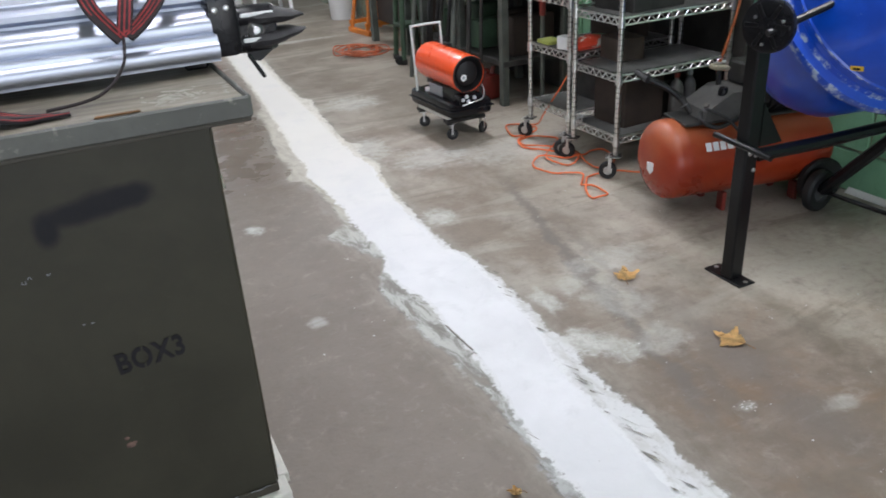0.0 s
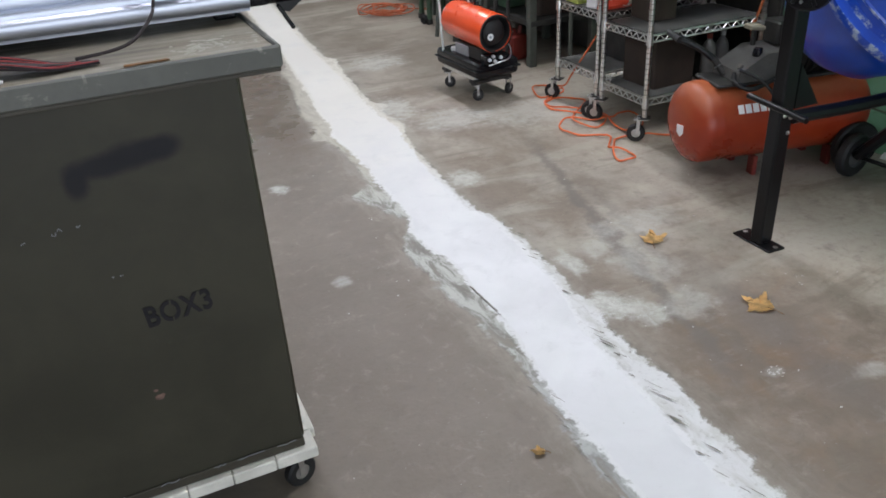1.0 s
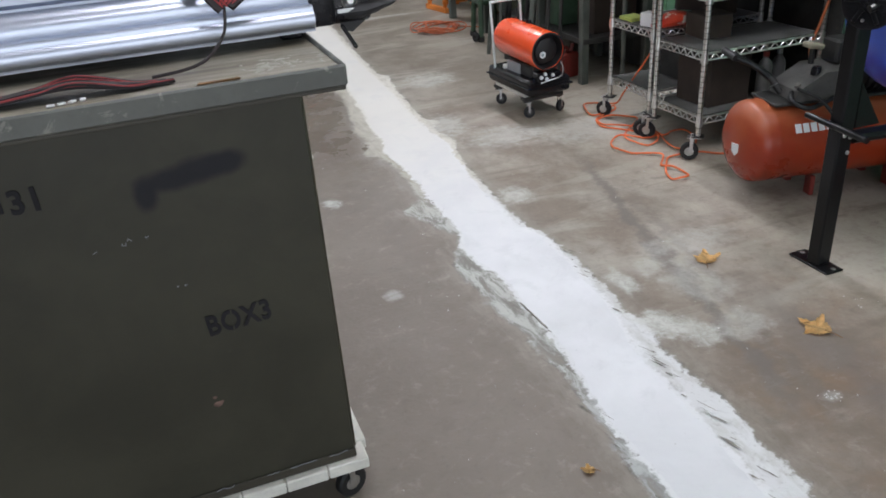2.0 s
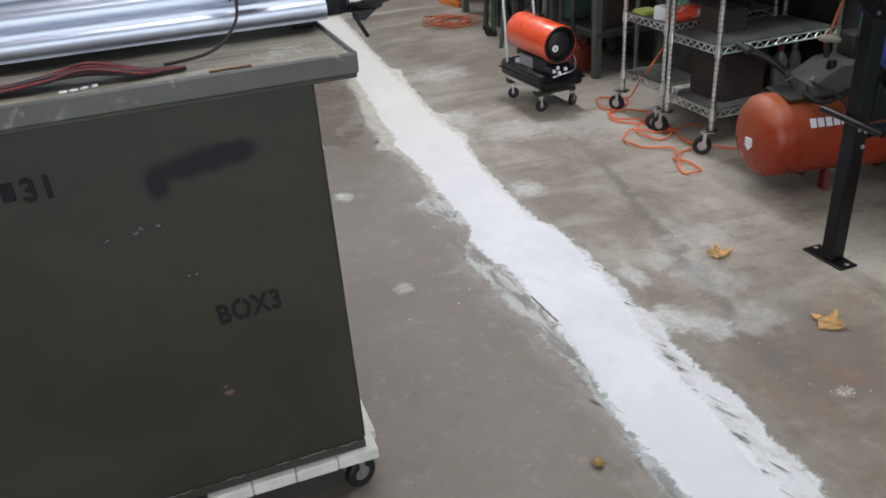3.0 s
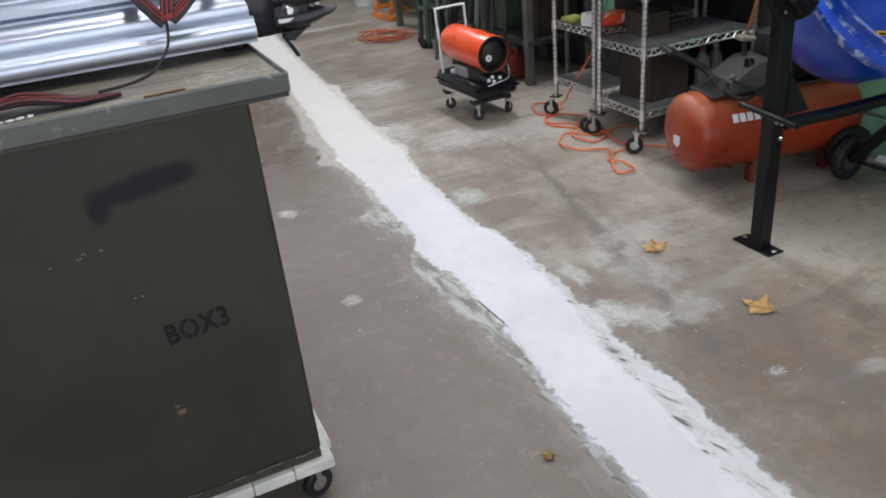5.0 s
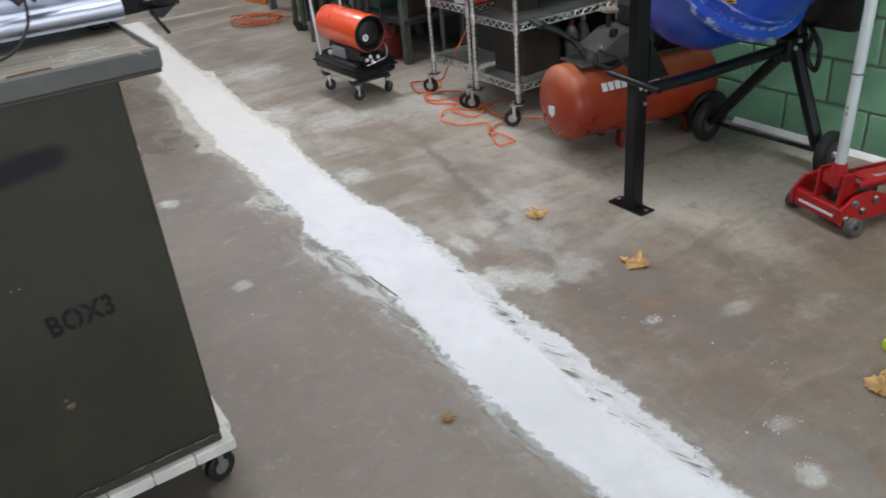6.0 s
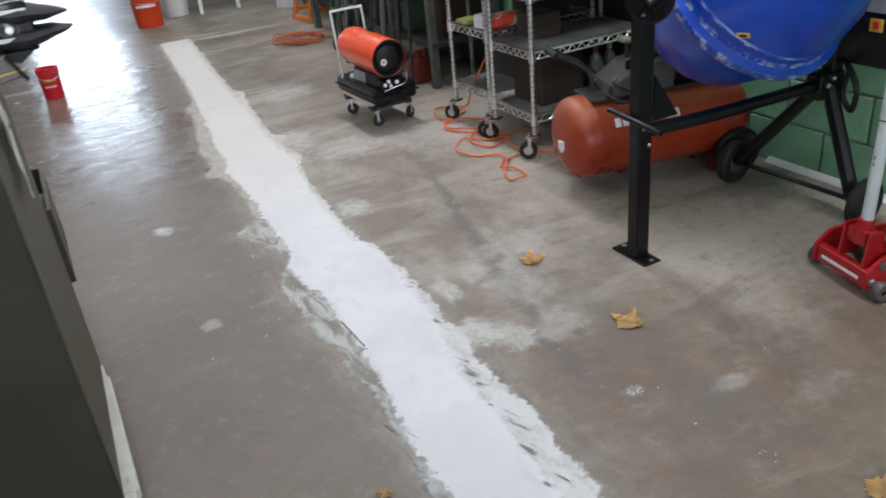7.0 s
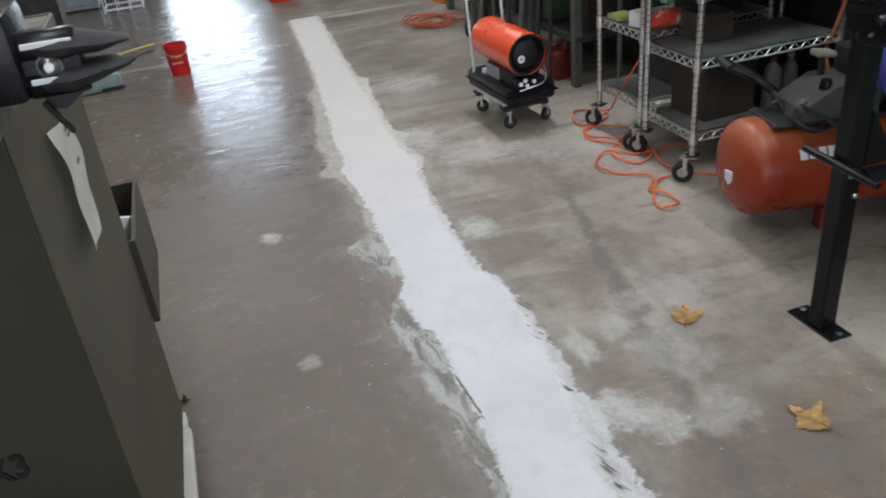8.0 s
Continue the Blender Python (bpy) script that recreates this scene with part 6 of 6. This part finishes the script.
stand = thing("machine_stand", 2.66, 6.40, 0, 0, "green painted steel machine stand with splayed feet", "machine stand")
for sx, sy in ((-0.10, -0.12), (0.12, -0.10), (-0.06, 0.14), (0.14, 0.12)):
    part("leg", sweep([Vector((sx, sy, 0.03)), Vector((sx * 0.35, sy * 0.35, 1.2))], 0.022, 0.022, 8), GREEN_STEEL, stand)
    part("foot", rod((sx, sy, 0), (sx, sy, 0.04), 0.028), DARK_STEEL, stand)
part("column", box((0.02, 0.01, 0.9), (0.10, 0.11, 0.7), 0.01), GREEN_STEEL, stand)
part("stretcher", box((0.02, 0.01, 0.30), (0.20, 0.20, 0.03), 0.004), GREEN_STEEL, stand)
part("base_wheel", lathe([(0.01, -0.012), (0.036, -0.014), (0.04, 0), (0.036, 0.014), (0.01, 0.012)], along((-0.14, -0.10, 0.04), (1, 0.2, 0)), 20, close=True), RUBBER, stand)
bench = thing("work_bench", 2.92, 6.98, 0, 0, "dark steel work bench with a vice in the shade", "bench")
part("top", box((0, 0, 0.84), (0.42, 0.90, 0.06), 0.004), DARK_STEEL, bench)
for sx in (-0.17, 0.17):
    for sy in (-0.4, 0.4):
        part("leg", box((sx, sy, 0.405), (0.06, 0.06, 0.81), 0.004), POST_GREY, bench)
part("drawer_box", box((0.02, 0.05, 0.45), (0.34, 0.6, 0.5), 0.008), CARDBOARD, bench)
part("red_drawer", box((-0.156, 0.05, 0.58), (0.012, 0.5, 0.14), 0.003), TANK_FOOT, bench)

# ---- far end ----
saw = thing("orange_stand", 2.92, 7.85, 0, 8, "orange painted steel A-frame stand", "stand")
for sy in (-0.16, 0.16):
    for sx in (-0.17, 0.17):
        part("leg", sweep([Vector((sx, sy, 0.0)), Vector((sx * 0.15, sy * 0.9, 0.75))], 0.02, 0.02, 6), ORANGE_PAINT, saw)
    part("brace", box((0, sy, 0.10), (0.36, 0.03, 0.04), 0.003), ORANGE_PAINT, saw)
part("head", box((0, 0, 0.76), (0.10, 0.42, 0.05), 0.005), ORANGE_PAINT, saw)
part("base_bar", box((-0.16, 0, 0.025), (0.04, 0.42, 0.05), 0.004), ORANGE_PAINT, saw)
part("panel", box((0.02, 0, 0.32), (0.012, 0.30, 0.36), 0.003), ORANGE_PAINT, saw)


def bucket(x, y, r, h, material, label, group="buckets", bars=None):
    t = thing("bucket", x, y, 0, 0, label, "bucket", group)
    part("pail", lathe([(0, 0), (r * 0.86, 0), (r * 0.88, 0.008), (r * 0.97, h * 0.86), (r * 1.03, h * 0.87), (r * 1.03, h * 0.90), (r, h * 0.91), (r * 1.04, h * 0.97), (r * 1.04, h), (r * 0.97, h), (r * 0.90, h * 0.3), (0, h * 0.05)], None, 30), material, t)
    part("bail", sweep(smooth_path([(-r * 1.04, 0, h * 0.86), (-r * 0.8, -r * 0.75, h * 0.72), (0, -r * 1.12, h * 0.66), (r * 0.8, -r * 0.75, h * 0.72), (r * 1.04, 0, h * 0.86)], 6), 0.003, seg=5), STEEL, t)
    for mtl, zc, w, hh, ang in bars or ():
        for k in range(5):
            a = radians(ang + (k - 2) * w)
            mm = along((r * 0.945 * math.cos(a), r * 0.945 * math.sin(a), h * zc), (math.cos(a), math.sin(a), 0.08))
            part("print_bar", box((0, 0, 0), (h * hh, r * 0.16, 0.004), m=mm.to_3x3().to_4x4()), mtl, t, smooth=0).data.transform(Matrix.Translation(mm.translation))


bucket(0.365, 6.74, 0.080, 0.225, RED_PLASTIC, "small red plastic bucket with yellow print on the shiny floor", bars=[(YELLOW, 0.62, 13, 0.10, -95), (WHITE_PLASTIC, 0.42, 13, 0.05, -95)])
bucket(1.50, 9.15, 0.155, 0.37, ORANGE_PLASTIC, "orange-red plastic bucket with a white print", bars=[(WHITE_PLASTIC, 0.60, 9, 0.30, -100)])
bucket(1.86, 9.55, 0.15, 0.40, WHITE_PLASTIC, "white plastic bucket by the folding table")
bucket(2.96, 8.85, 0.165, 0.42, WHITE_PLASTIC, "white plastic tub by the orange stand")
table = thing("folding_table", 2.35, 9.75, 0, 0, "white plastic folding table with splayed legs", "table")
part("top", box((0, 0, 0.73), (0.62, 1.0, 0.045), 0.012, seg=2), WHITE_PLASTIC, table)
for sx, sy in ((-0.26, -0.42), (0.16, -0.42), (-0.26, 0.42), (0.26, 0.42)):
    part("leg", sweep([Vector((sx, sy, 0)), Vector((sx * 0.9, sy * 0.92, 0.71))], 0.024, 0.02, 8), WHITE_PLASTIC, table)
case = thing("tool_case", -0.28, 6.72, 0, 10, "grey-teal plastic tool case lying on the floor", "tool case")
part("shell", box((0, 0, 0.055), (0.42, 0.30, 0.11), 0.025, seg=2), TEAL, case)
part("foot_rim", box((0.14, -0.10, 0.012), (0.16, 0.12, 0.024), 0.006), RUBBER, case)
broom = thing("broom", -0.20, 6.66, 0, 0, "broom with a yellow handle leaning on the red bucket", "broom")
part("handle", rod((-0.62, -0.20, 0.16), (0.43, 0.04, 0.25), 0.010), paint("yellow_wood", (0.52, 0.40, 0.14), 0.6), broom, "yellow wooden handle")
part("handle", rod((-0.62, -0.24, 0.10), (0.43, 0.03, 0.215), 0.009), JACK_GREY, broom, "grey steel handle")
part("head", box((-0.72, -0.22, 0.08), (0.12, 0.26, 0.16), 0.02), DARK_STEEL, broom)
cab = thing("metal_cabinet", -0.72, 10.6, 0, 0, "blue-grey metal cabinet at the far end", "cabinet")
part("body", box((0, 0, 0.65), (0.7, 0.5, 1.26), 0.01), CABINET, cab)
part("door", box((-0.17, -0.256, 0.66), (0.33, 0.014, 1.18), 0.004), CABINET, cab)
part("door", box((0.17, -0.256, 0.66), (0.33, 0.014, 1.18), 0.004), CABINET, cab)
part("plinth", box((0, 0.01, 0.01), (0.66, 0.44, 0.04)), DARK_STEEL, cab)
crates = thing("wire_crate", -0.10, 10.2, 0, 0, "white wire crate standing on the floor", "crate")
for z in (0.03, 0.17, 0.31):
    part("ring", sweep([Vector(p) for p in ((-0.2, -0.2, z), (0.2, -0.2, z), (0.2, 0.2, z), (-0.2, 0.2, z))], 0.012, seg=6, closed=True), WHITE_PLASTIC, crates)
for k in range(8):
    a, b = (-0.2 + 0.133 * (k % 4)), (-0.2 if k < 4 else 0.2)
    part("upright", rod((a, b, 0.0), (a, b, 0.32), 0.009, seg=6), WHITE_PLASTIC, crates)
barrel = thing("barrel", -0.35, 12.6, 0, 0, "blue plastic barrel near the far doorway", "barrel")
part("shell", lathe([(0, 0), (0.24, 0), (0.26, 0.03), (0.28, 0.3), (0.29, 0.32), (0.28, 0.34), (0.28, 0.6), (0.29, 0.62), (0.28, 0.64), (0.25, 0.9), (0, 0.9)], None, 28), BLUE_PLASTIC, barrel)
redpole = thing("red_machine", -0.62, 7.9, 0, 0, "dark machine with a red cover behind the crate", "machine")
part("body", box((0, 0, 0.38), (0.34, 0.4, 0.76), 0.03), DARK_STEEL, redpole)
part("cover", lathe([(0, 0.16), (0.06, 0.15), (0.11, 0.08), (0.12, 0)], Matrix.Translation((0.0, -0.06, 0.76)), 20), TANK_FOOT, redpole)

# ---- blocks of the green wall, nearest stretch ----
block = bmesh.new()
box((0, 0, 0), (0.024, 0.388, 0.188), 0.004, bm=block)
me = bpy.data.meshes.new("block")
block.to_mesh(me)
block.free()
me.materials.append(GREEN_WALL)
for row in range(12):
    for k in range(16):
        y = -1.2 + k * 0.4 + (0.2 if row % 2 else 0.0) - 4.5
        ob = new("block", me)
        ob.parent = wall_east
        ob.location = (0.012 + 0.0015 * noise.noise(Vector((row, k, 0))), y, 0.1 + row * 0.2)
